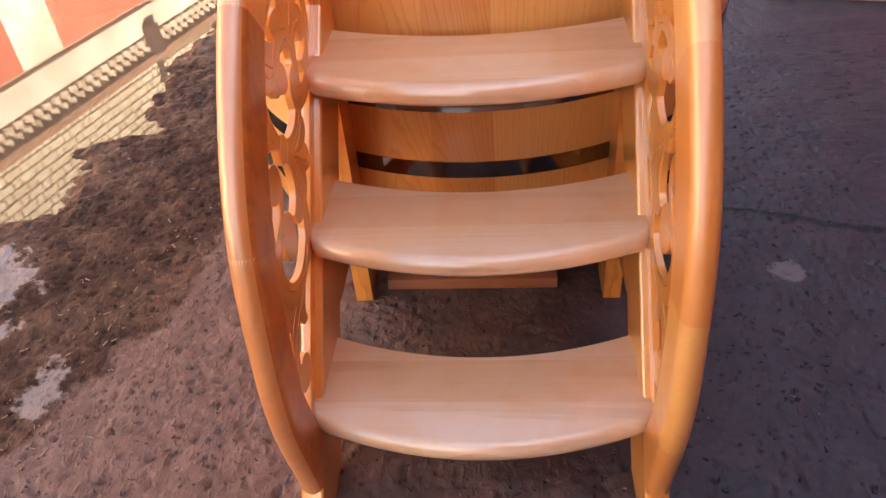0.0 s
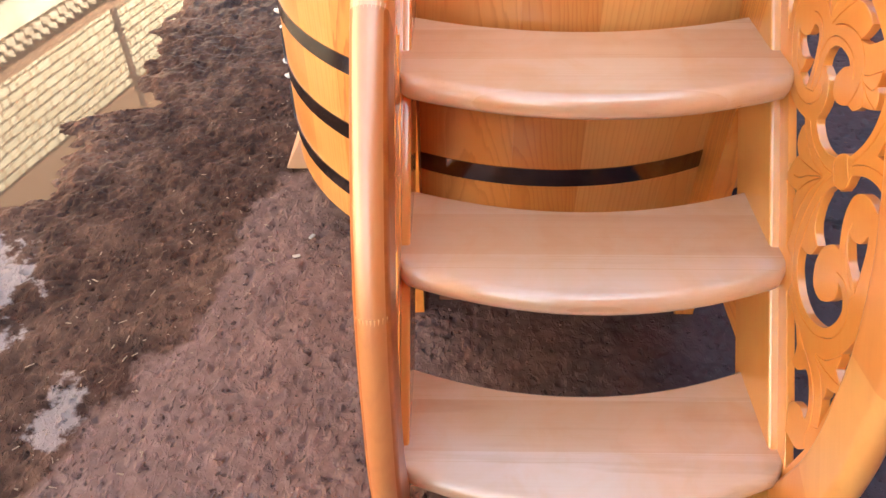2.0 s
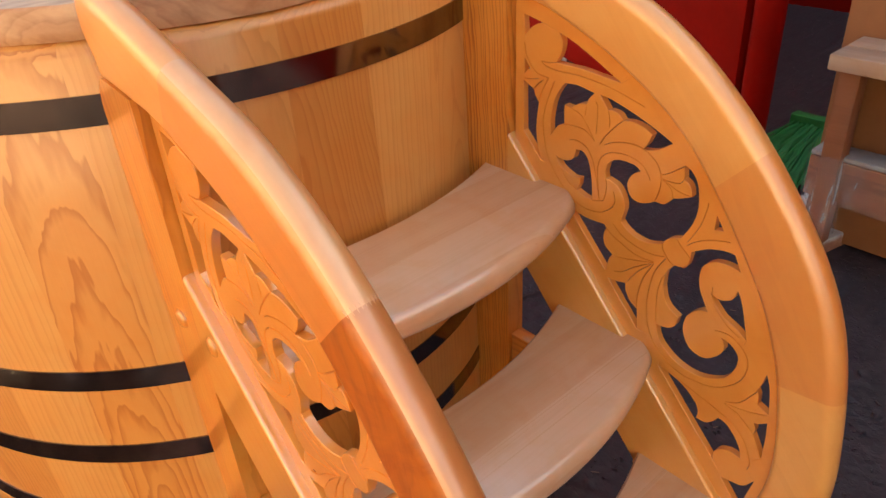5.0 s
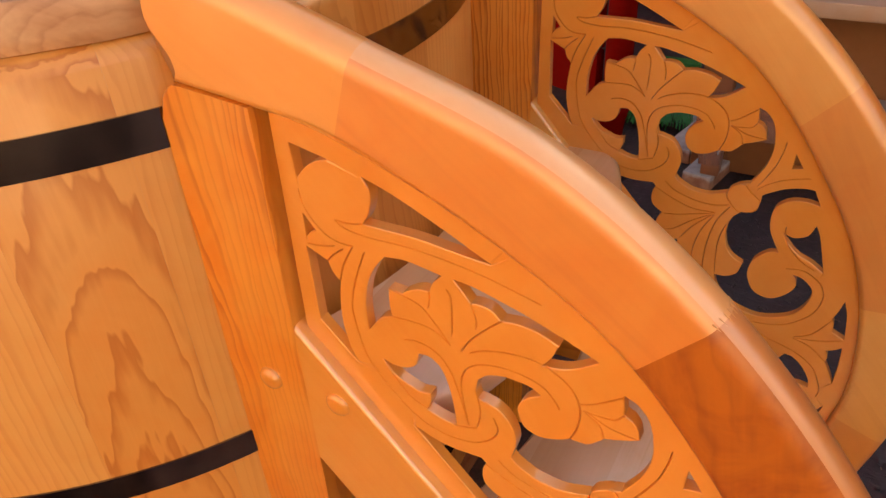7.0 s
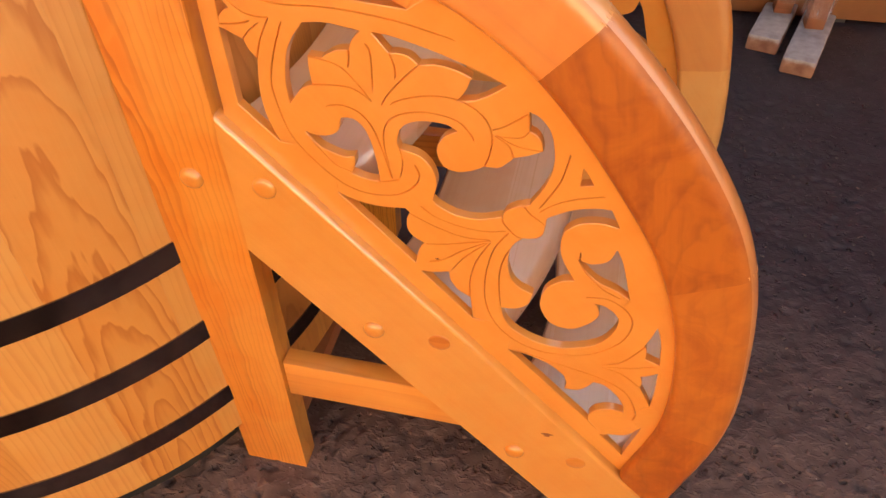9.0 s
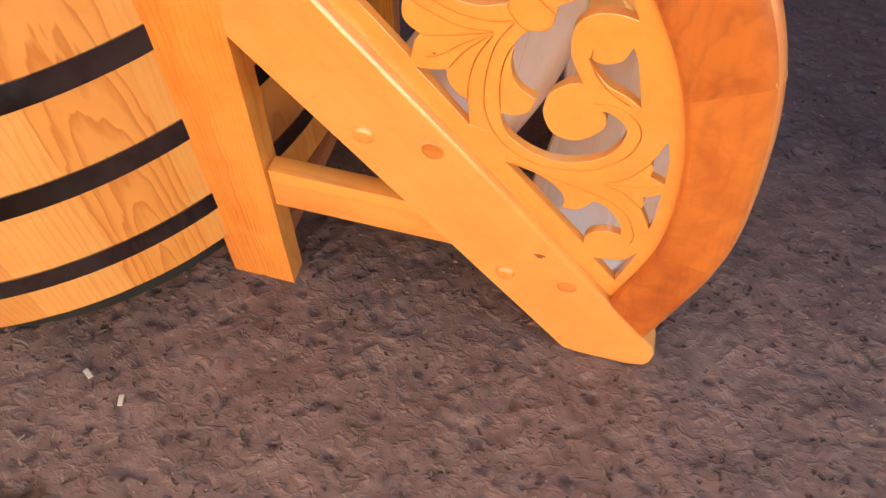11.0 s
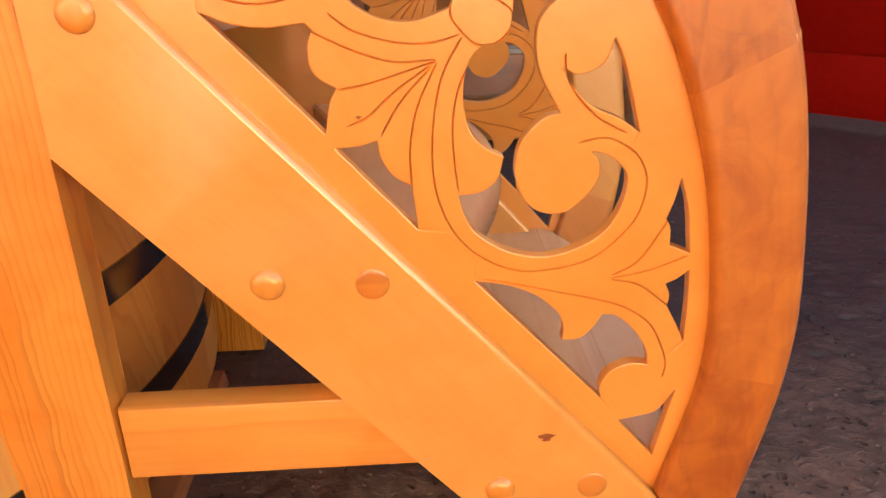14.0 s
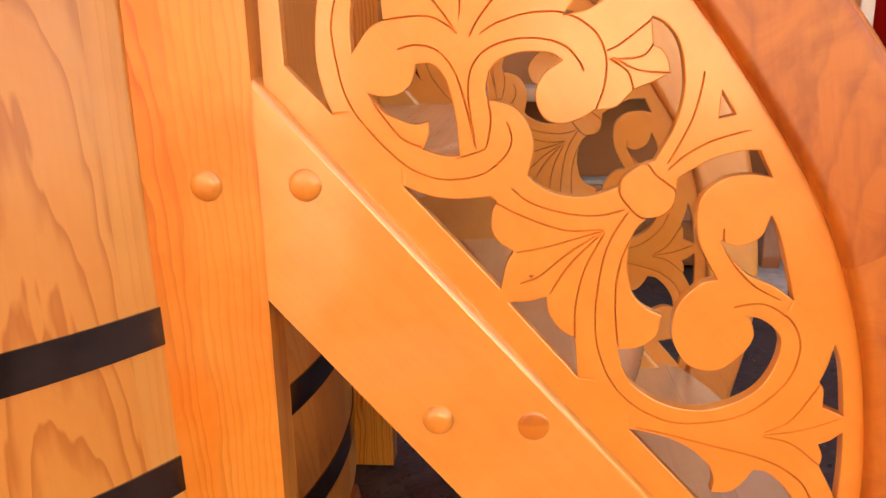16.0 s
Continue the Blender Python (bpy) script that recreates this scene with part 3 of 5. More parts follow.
idx = np.arange(len(verts)).reshape(len(ys_), nx)
quads = np.stack([idx[:-1, :-1], idx[:-1, 1:], idx[1:, 1:], idx[1:, :-1]], -1).reshape(-1, 4)
me = bpy.data.meshes.new("ground")
me.from_pydata(verts, [], quads.tolist())
me.shade_smooth()
me.materials.append(ground_mat)
tagged(new("ground", me), "trodden brown soil and old dark asphalt of a yard", "ground", kind="structure")

bm = bmesh.new()
vs = [bm.verts.new(p) for p in ((-5.6, 0.4, GZ - 0.018), (-1.05, 0.4, GZ - 0.018), (-1.05, 9.4, GZ - 0.018), (-5.6, 9.4, GZ - 0.018))]
bm.faces.new(vs)
tagged(mesh_object("puddle", bm, water), "still brown puddle that mirrors the brick building", "puddle", kind="structure")

# ---- ladder ----
SX0, SX1 = 0.266, 0.305       # stringers and posts, inner and outer side
PANEL_X, PANEL_T = 0.285, 0.012
TREADS = [(0.200, -0.080, 0.119), (0.425, 0.107, 0.305), (0.643, 0.271, 0.478)]   # top, front and back at mid-width

ladder = thing("step_ladder", "varnished pine step ladder with pierced carved side panels", "step ladder", (0, 0, GZ))


def down(pts):
    return [(y, z - GZ) for y, z in pts]


STRINGER = [(0.4722, 0.7115), (0.4755, 0.5215), (0.027, 0.0005), (-0.084, 0.0005), (-0.096, 0.005), (-0.103, 0.018), (-0.1035, 0.044), (-0.097, 0.063)]
POST = [(0.4850, 0.0005), (0.593, 0.0005), (0.5712, 0.912), (0.5702, 0.924), (0.566, 0.934), (0.559, 0.941), (0.549, 0.9455), (0.540, 0.9455), (0.4685, 0.9385)]
STRETCH = [(0.4790, 0.213), (0.4770, 0.289), (0.2710, 0.289), (0.2060, 0.213)]
rail_in = spline([(0.540, 0.944), (0.469, 0.938), (0.388, 0.923), (0.260, 0.867), (0.149, 0.788), (0.045, 0.648), (-0.006, 0.548), (-0.036, 0.435), (-0.044, 0.300), (-0.013, 0.1605)], 10)
rail_out = spline([(0.560, 1.056), (0.462, 1.030), (0.363, 0.998), (0.218, 0.945), (0.092, 0.852), (-0.022, 0.717), (-0.088, 0.589), (-0.120, 0.425), (-0.124, 0.280), (-0.0835, 0.0800)], 10)
rail_out[:, 1] -= GZ
rail_in[:, 1] -= GZ


OGEE_U = (0.0, 0.05, 0.10, 0.16, 0.22, 0.28, 0.34, 0.41, 0.48, 0.56, 0.70, 0.85, 1.0)
OGEE_Y = (0.024, 0.018, 0.0135, 0.0115, 0.012, 0.0145, 0.019, 0.0245, 0.0265, 0.025, 0.020, 0.011, -0.004)


def rail_segment(i0, i1, x0, x1, ogee=False):
    """One glued length of the bowed hand rail, well rounded on its outer side; ogee: the upper end is cut in an S."""
    bm = bmesh.new()
    section = []
    corners = ((x0, 0.0, 0.0085, 180), (x1, 0.0, 0.0085, 270), (x1, 1.0, 0.0196, 0), (x0, 1.0, 0.0196, 90))
    for n_, (cx, cu, r, a0) in enumerate(corners):
        for a in np.linspace(a0, a0 + 90, 10):
            section.append((cx + (r if cx == x0 else -r) + r * math.cos(radians(a)), cu, (r if cu == 0 else -r) + r * math.sin(radians(a))))
        if n_ in (1, 3):
            x = x1 if n_ == 1 else x0
            us = np.linspace(0.10, 0.74, 17)
            section += [(x, u, 0.0) for u in (us if n_ == 1 else us[::-1])]
    rings = []
    for i in range(i0, i1 + 1):
        a, o = rail_in[i], rail_out[i]
        wide = np.linalg.norm(o - a)
        along = (rail_in[i0] + rail_out[i0] - rail_in[i0 + 1] - rail_out[i0 + 1])
        along /= np.linalg.norm(along)
        ring = []
        for x, cu, du in section:
            u = cu + du / wide
            p = a + (o - a) * u
            if ogee and i < i0 + 9:
                p = p + along * (1 - (i - i0) / 9) ** 1.3 * float(np.interp(u, OGEE_U, OGEE_Y))
            ring.append(bm.verts.new((x, p[0], p[1])))
        rings.append(ring)
    k = len(section)
    for q, s in zip(rings, rings[1:]):
        for i in range(k):
            f = bm.faces.new((q[i], q[(i + 1) % k], s[(i + 1) % k], s[i]))
            f.material_index = 1 if 41 <= i <= 51 else 0     # outer round, slot 1: paler colour painted for sky sheen
    bm.faces.new(rings[0])
    bm.faces.new(list(reversed(rings[-1])))
    return bm


def tread(top, front, back):
    """A bowed board with a bullnosed front; its nose laps the stringers."""
    bm = bmesh.new()
    th, n = 0.040, 28
    rows = []
    for i in range(n + 1):
        s = -1 + 2 * i / n
        x = 0.289 * s
        bow = 0.066 * s * s
        yf, yb = front + bow, back + 0.062 * s * s
        e = max(0.0, abs(s) - 0.93) / 0.07
        yf += 0.02 * e * e
        pts = []
        for a in np.linspace(-90, 90, 9):
            pts.append((yf + 0.017 * (1 - math.cos(radians(a))), -th / 2 + th / 2 * math.sin(radians(a)) * 1.0))
        pts.append((yb - 0.004, 0.0))
        pts.append((yb, -0.004))
        pts.append((yb, -th + 0.004))
        pts.append((yb - 0.004, -th))
        rows.append([(x, y, z) for y, z in pts])
    vs = []
    for r in rows:
        line = []
        for x, y, z in r:
            inner = 0.2695
            lap = r[0][1] + 0.052
            xx = x if y < lap else max(-inner, min(inner, x))
            line.append(bm.verts.new((xx, y, top - GZ + z)))
        vs.append(line)
    k = len(vs[0])
    for q, s in zip(vs, vs[1:]):
        for i in range(k):
            bm.faces.new((q[i], q[(i + 1) % k], s[(i + 1) % k], s[i]))
    bm.faces.new(vs[0])
    bm.faces.new(list(reversed(vs[-1])))
    return bm


for top, front, back in TREADS:
    part("tread", tread(top, front, back), tread_wood, ladder, "bowed pine tread with a rounded nose")

# carved panel: an outline let into the members, openings cut through it, lines engraved in both faces
OPENINGS, LINES = [], []


def hole(*curves):
    """A pierced opening: curves that meet at its corners."""
    loop = []
    for c in curves:
        n = len(c)
        seg = spline(c, 9) if n > 2 else np.linspace(c[0], c[1], 2 + int(np.linalg.norm(np.subtract(c[0], c[1])) / 0.01))
        loop += list(seg[:-1])
    OPENINGS.append(np.array(loop))


def carve(pts):
    """A thin line cut by a veiner."""
    LINES.append(spline(pts, 6))


# openings, from the top down
hole([(0.446, 0.907), (0.409, 0.899)], [(0.409, 0.899), (0.421, 0.895), (0.432, 0.888), (0.444, 0.875)], [(0.444, 0.875), (0.446, 0.907)])
hole([(0.377, 0.890), (0.349, 0.880), (0.310, 0.862), (0.281, 0.847), (0.265, 0.839)], [(0.265, 0.839), (0.301, 0.842), (0.331, 0.845), (0.362, 0.845), (0.382, 0.845)], [(0.382, 0.845), (0.375, 0.856), (0.371, 0.869), (0.371, 0.880), (0.377, 0.890)])
hole([(0.445, 0.840), (0.434, 0.825)], [(0.434, 0.825), (0.440, 0.822), (0.446, 0.815)], [(0.446, 0.815), (0.445, 0.840)])
hole([(0.448, 0.805), (0.426, 0.794)], [(0.426, 0.794), (0.423, 0.784), (0.416, 0.775)], [(0.416, 0.775), (0.420, 0.749), (0.421, 0.724), (0.417, 0.699), (0.410, 0.679)], [(0.410, 0.679), (0.448, 0.720)], [(0.448, 0.720), (0.448, 0.805)])
hole([(0.364, 0.817), (0.343, 0.819), (0.322, 0.816), (0.310, 0.814)], [(0.310, 0.814), (0.319, 0.804), (0.323, 0.794)], [(0.323, 0.794), (0.334, 0.793), (0.345, 0.787), (0.350, 0.783)], [(0.350, 0.783), (0.364, 0.784)], [(0.364, 0.784), (0.365, 0.770), (0.364, 0.753)], [(0.364, 0.753), (0.376, 0.747), (0.387, 0.733), (0.391, 0.728)], [(0.391, 0.728), (0.391, 0.753), (0.386, 0.780), (0.377, 0.800), (0.364, 0.817)])
hole([(0.299, 0.814), (0.282, 0.812), (0.256, 0.805), (0.231, 0.797), (0.200, 0.785), (0.176, 0.774)], [(0.176, 0.774), (0.189, 0.764), (0.203, 0.756), (0.222, 0.752)], [(0.222, 0.752), (0.214, 0.763), (0.208, 0.778)], [(0.208, 0.778), (0.223, 0.785), (0.241, 0.788), (0.257, 0.786)], [(0.257, 0.786), (0.266, 0.794), (0.277, 0.796), (0.284, 0.795)], [(0.284, 0.795), (0.291, 0.804), (0.299, 0.814)])
hole([(0.380, 0.696), (0.370, 0.693), (0.356, 0.694), (0.344, 0.702), (0.339, 0.718)], [(0.339, 0.718), (0.327, 0.718), (0.317, 0.709), (0.311, 0.692), (0.307, 0.670), (0.305, 0.643)], [(0.305, 0.643), (0.315, 0.643), (0.325, 0.645), (0.336, 0.649)], [(0.336, 0.649), (0.331, 0.660), (0.330, 0.672)], [(0.330, 0.672), (0.342, 0.670), (0.355, 0.674), (0.368, 0.681), (0.380, 0.696)])
hole([(0.280, 0.711), (0.271, 0.720), (0.255, 0.725), (0.233, 0.724), (0.222, 0.718)], [(0.222, 0.718), (0.236, 0.708), (0.243, 0.692), (0.237, 0.674), (0.223, 0.668), (0.207, 0.672), (0.195, 0.679)], [(0.195, 0.679), (0.180, 0.680), (0.170, 0.689), (0.166, 0.694)], [(0.166, 0.694), (0.152, 0.699), (0.138, 0.706)], [(0.138, 0.706), (0.140, 0.716), (0.145, 0.724), (0.152, 0.728)], [(0.152, 0.728), (0.154, 0.749)], [(0.154, 0.749), (0.143, 0.743), (0.133, 0.730), (0.128, 0.711), (0.127, 0.689), (0.133, 0.664), (0.147, 0.637)], [(0.147, 0.637), (0.159, 0.633), (0.170, 0.625), (0.175, 0.616)], [(0.175, 0.616), (0.200, 0.608), (0.224, 0.610), (0.242, 0.619), (0.249, 0.626)], [(0.249, 0.626), (0.244, 0.650), (0.249, 0.669), (0.260, 0.682), (0.274, 0.687), (0.281, 0.688)], [(0.281, 0.688), (0.283, 0.697), (0.280, 0.711)])
hole([(0.354, 0.619), (0.331, 0.610), (0.308, 0.607), (0.280, 0.609)], [(0.280, 0.609), (0.275, 0.604)], [(0.275, 0.604), (0.279, 0.594), (0.279, 0.579), (0.273, 0.569), (0.261, 0.561)], [(0.261, 0.561), (0.267, 0.550), (0.272, 0.527)], [(0.272, 0.527), (0.354, 0.619)])
hole([(0.266, 0.515), (0.249, 0.516), (0.233, 0.520)], [(0.233, 0.520), (0.231, 0.506), (0.222, 0.491), (0.208, 0.482)], [(0.208, 0.482), (0.206, 0.462), (0.2045, 0.4445)], [(0.2045, 0.4445), (0.266, 0.515)])
hole([(0.128, 0.622), (0.116, 0.630), (0.099, 0.639), (0.078, 0.644), (0.065, 0.644)], [(0.065, 0.644), (0.054, 0.622)], [(0.054, 0.622), (0.072, 0.625), (0.093, 0.621), (0.108, 0.607), (0.111, 0.588), (0.108, 0.569), (0.100, 0.552), (0.091, 0.536)], [(0.091, 0.536), (0.105, 0.532), (0.121, 0.515), (0.126, 0.494), (0.123, 0.477), (0.113, 0.460), (0.098, 0.453), (0.082, 0.455), (0.066, 0.469), (0.058, 0.484), (0.060, 0.497), (0.065, 0.504)], [(0.065, 0.504), (0.053, 0.501), (0.041, 0.492), (0.035, 0.480), (0.038, 0.459), (0.050, 0.437), (0.070, 0.423), (0.098, 0.415), (0.128, 0.420), (0.153, 0.435), (0.165, 0.451), (0.171, 0.472)], [(0.171, 0.472), (0.154, 0.474), (0.140, 0.484), (0.135, 0.503)], [(0.135, 0.503), (0.151, 0.512), (0.161, 0.525), (0.166, 0.545)], [(0.166, 0.545), (0.165, 0.564), (0.160, 0.579), (0.151, 0.589)], [(0.151, 0.589), (0.138, 0.591), (0.130, 0.600), (0.128, 0.622)])
hole([(0.091, 0.570), (0.076, 0.565), (0.059, 0.573), (0.052, 0.591)], [(0.052, 0.591), (0.043, 0.571), (0.028, 0.518)], [(0.028, 0.518), (0.045, 0.530), (0.066, 0.540), (0.083, 0.557), (0.091, 0.570)])
hole([(-0.009, 0.479), (-0.017, 0.454), (-0.023, 0.412)], [(-0.023, 0.412), (-0.005, 0.420)], [(-0.005, 0.420), (-0.004, 0.436), (0.000, 0.444)], [(0.000, 0.444), (-0.005, 0.459), (-0.009, 0.479)])
hole([(-0.024, 0.396), (-0.026, 0.364), (-0.026, 0.325)], [(-0.026, 0.325), (-0.020, 0.339), (-0.008, 0.362)], [(-0.008, 0.362), (-0.009, 0.373), (-0.005, 0.384)], [(-0.005, 0.384), (-0.014, 0.388), (-0.024, 0.396)])
hole([(0.159, 0.395), (0.130, 0.389), (0.106, 0.378), (0.087, 0.361)], [(0.087, 0.361), (0.082, 0.347), (0.083, 0.333)], [(0.083, 0.333), (0.067, 0.334), (0.056, 0.344), (0.048, 0.357)], [(0.048, 0.357), (0.035, 0.354), (0.019, 0.339), (0.007, 0.319), (0.004, 0.303)], [(0.004, 0.303), (0.021, 0.305), (0.038, 0.297), (0.046, 0.283), (0.045, 0.269)], [(0.045, 0.269), (0.159, 0.395)])
hole([(0.027, 0.243), (0.011, 0.246), (-0.009, 0.252), (-0.024, 0.274)], [(-0.024, 0.274), (-0.009, 0.200)], [(-0.009, 0.200), (0.027, 0.243)])
hole([(0.098, 0.692), (0.086, 0.673)], [(0.086, 0.673), (0.099, 0.670)], [(0.099, 0.670), (0.098, 0.692)])
# engraved lines
carve([(0.445, 0.865), (0.442, 0.848), (0.434, 0.834), (0.422, 0.823), (0.409, 0.819), (0.396, 0.819)])
carve([(0.411, 0.842), (0.404, 0.837), (0.391, 0.834), (0.373, 0.833), (0.342, 0.834), (0.311, 0.832), (0.281, 0.828), (0.257, 0.823), (0.222, 0.814)])
carve([(0.411, 0.842), (0.396, 0.842), (0.382, 0.845)])
carve([(0.447, 0.808), (0.429, 0.810), (0.415, 0.814)])
carve([(0.426, 0.795), (0.419, 0.803), (0.407, 0.813)])
carve([(0.416, 0.775), (0.409, 0.795), (0.396, 0.819)])
carve([(0.384, 0.817), (0.397, 0.785), (0.405, 0.758), (0.406, 0.737), (0.398, 0.694), (0.378, 0.663), (0.349, 0.635), (0.320, 0.624), (0.289, 0.627), (0.269, 0.641), (0.262, 0.656), (0.266, 0.671)])
carve([(0.364, 0.753), (0.342, 0.755), (0.325, 0.754), (0.312, 0.747), (0.305, 0.741)])
carve([(0.354, 0.730), (0.338, 0.733), (0.321, 0.728), (0.308, 0.712), (0.300, 0.687), (0.295, 0.665), (0.291, 0.648)])
carve([(0.292, 0.653), (0.297, 0.691), (0.294, 0.714), (0.282, 0.728), (0.261, 0.735), (0.239, 0.735), (0.220, 0.729), (0.209, 0.717), (0.205, 0.709)])
carve([(0.288, 0.740), (0.271, 0.749), (0.245, 0.755), (0.219, 0.753), (0.197, 0.739), (0.188, 0.719), (0.189, 0.697), (0.195, 0.679)])
carve([(0.281, 0.688), (0.279, 0.671), (0.283, 0.649)])
carve([(0.309, 0.641), (0.291, 0.646), (0.283, 0.649)])
carve([(0.305, 0.741), (0.320, 0.762), (0.335, 0.777), (0.364, 0.784)])
carve([(0.323, 0.794), (0.323, 0.788), (0.325, 0.775)])
carve([(0.306, 0.803), (0.302, 0.791), (0.303, 0.751)])
carve([(0.284, 0.795), (0.280, 0.781), (0.280, 0.768)])
carve([(0.296, 0.738), (0.287, 0.753), (0.271, 0.772), (0.257, 0.786)])
carve([(0.188, 0.724), (0.176, 0.730), (0.154, 0.747)])
carve([(0.187, 0.718), (0.172, 0.718), (0.159, 0.720), (0.152, 0.728)])
carve([(0.183, 0.719), (0.163, 0.709), (0.138, 0.706)])
carve([(0.185, 0.718), (0.171, 0.708), (0.166, 0.694)])
carve([(0.112, 0.707), (0.114, 0.692), (0.119, 0.671), (0.129, 0.649), (0.137, 0.634)])
carve([(0.137, 0.629), (0.122, 0.642), (0.101, 0.653), (0.073, 0.661)])
carve([(0.152, 0.634), (0.164, 0.634), (0.172, 0.625), (0.174, 0.611), (0.167, 0.600), (0.156, 0.590), (0.142, 0.590), (0.131, 0.599), (0.129, 0.611), (0.136, 0.618), (0.145, 0.625), (0.152, 0.634)])
carve([(0.377, 0.690), (0.364, 0.672), (0.352, 0.658), (0.336, 0.651)])
carve([(0.263, 0.616), (0.246, 0.603), (0.218, 0.594), (0.191, 0.592), (0.168, 0.597)])
carve([(0.275, 0.603), (0.258, 0.594), (0.237, 0.585), (0.214, 0.579), (0.186, 0.580)])
carve([(0.186, 0.579), (0.209, 0.572), (0.237, 0.564), (0.260, 0.560)])
carve([(0.190, 0.576), (0.218, 0.557), (0.239, 0.539), (0.256, 0.532)])
carve([(0.188, 0.576), (0.213, 0.550), (0.231, 0.522)])
carve([(0.185, 0.578), (0.201, 0.545), (0.208, 0.512), (0.208, 0.482)])
carve([(0.166, 0.596), (0.181, 0.569), (0.188, 0.540), (0.191, 0.504), (0.188, 0.472), (0.175, 0.440), (0.152, 0.416), (0.122, 0.403), (0.093, 0.403), (0.064, 0.410), (0.042, 0.426), (0.025, 0.448), (0.019, 0.475), (0.025, 0.495), (0.037, 0.507), (0.054, 0.515), (0.077, 0.512)])
carve([(0.152, 0.587), (0.167, 0.564), (0.174, 0.535), (0.174, 0.504), (0.171, 0.473)])
carve([(0.089, 0.581), (0.087, 0.564), (0.077, 0.547), (0.060, 0.530), (0.038, 0.518)])
carve([(0.248, 0.536), (0.246, 0.536), (0.244, 0.535)])
carve([(0.043, 0.394), (0.020, 0.408), (-0.001, 0.442)])
carve([(0.043, 0.392), (0.010, 0.398), (-0.022, 0.410)])
carve([(0.043, 0.391), (0.018, 0.384), (-0.008, 0.363)])
carve([(0.153, 0.397), (0.130, 0.392), (0.088, 0.381), (0.050, 0.371), (0.026, 0.361), (0.005, 0.344), (-0.007, 0.320), (-0.012, 0.303), (-0.010, 0.288)])

outer = np.array([a + 0.009 * (o - a) / np.linalg.norm(o - a) for a, o in zip(rail_in, rail_out) if a[0] < 0.468])
OUTLINE = np.vstack([outer, [(-0.004, 0.150), (0.467, 0.692)]])


def seg_distance(pts, chains, closed):
    """Least distance of each point from the given polylines."""
    best = np.full(len(pts), 1.0)
    for ch in chains:
        ends = np.roll(ch, -1, 0) if closed else ch[1:]
        starts = ch if closed else ch[:-1]
        lo, hi = ch.min(0) - 0.004, ch.max(0) + 0.004
        near = np.where(((pts > lo) & (pts < hi)).all(1))[0]
        if len(near) == 0:
            continue
        q = pts[near]
        least = np.full(len(q), 1.0)
        for a, c in zip(starts, ends):
            d = c - a
            u = np.clip(((q - a) @ d) / max(d @ d, 1e-14), 0, 1)
            least = np.minimum(least, np.hypot(*(q - a - u[:, None] * d).T))
        best[near] = np.minimum(best[near], least)
    return best


def inside(pts, loop):
    x, y = pts[:, 0], pts[:, 1]
    odd = np.zeros(len(pts), bool)
    for (x0, y0), (x1, y1) in zip(loop, np.roll(loop, -1, 0)):
        if y0 != y1:
            odd ^= ((y0 > y) != (y1 > y)) & (x < (x1 - x0) * (y - y0) / (y1 - y0) + x0)
    return odd


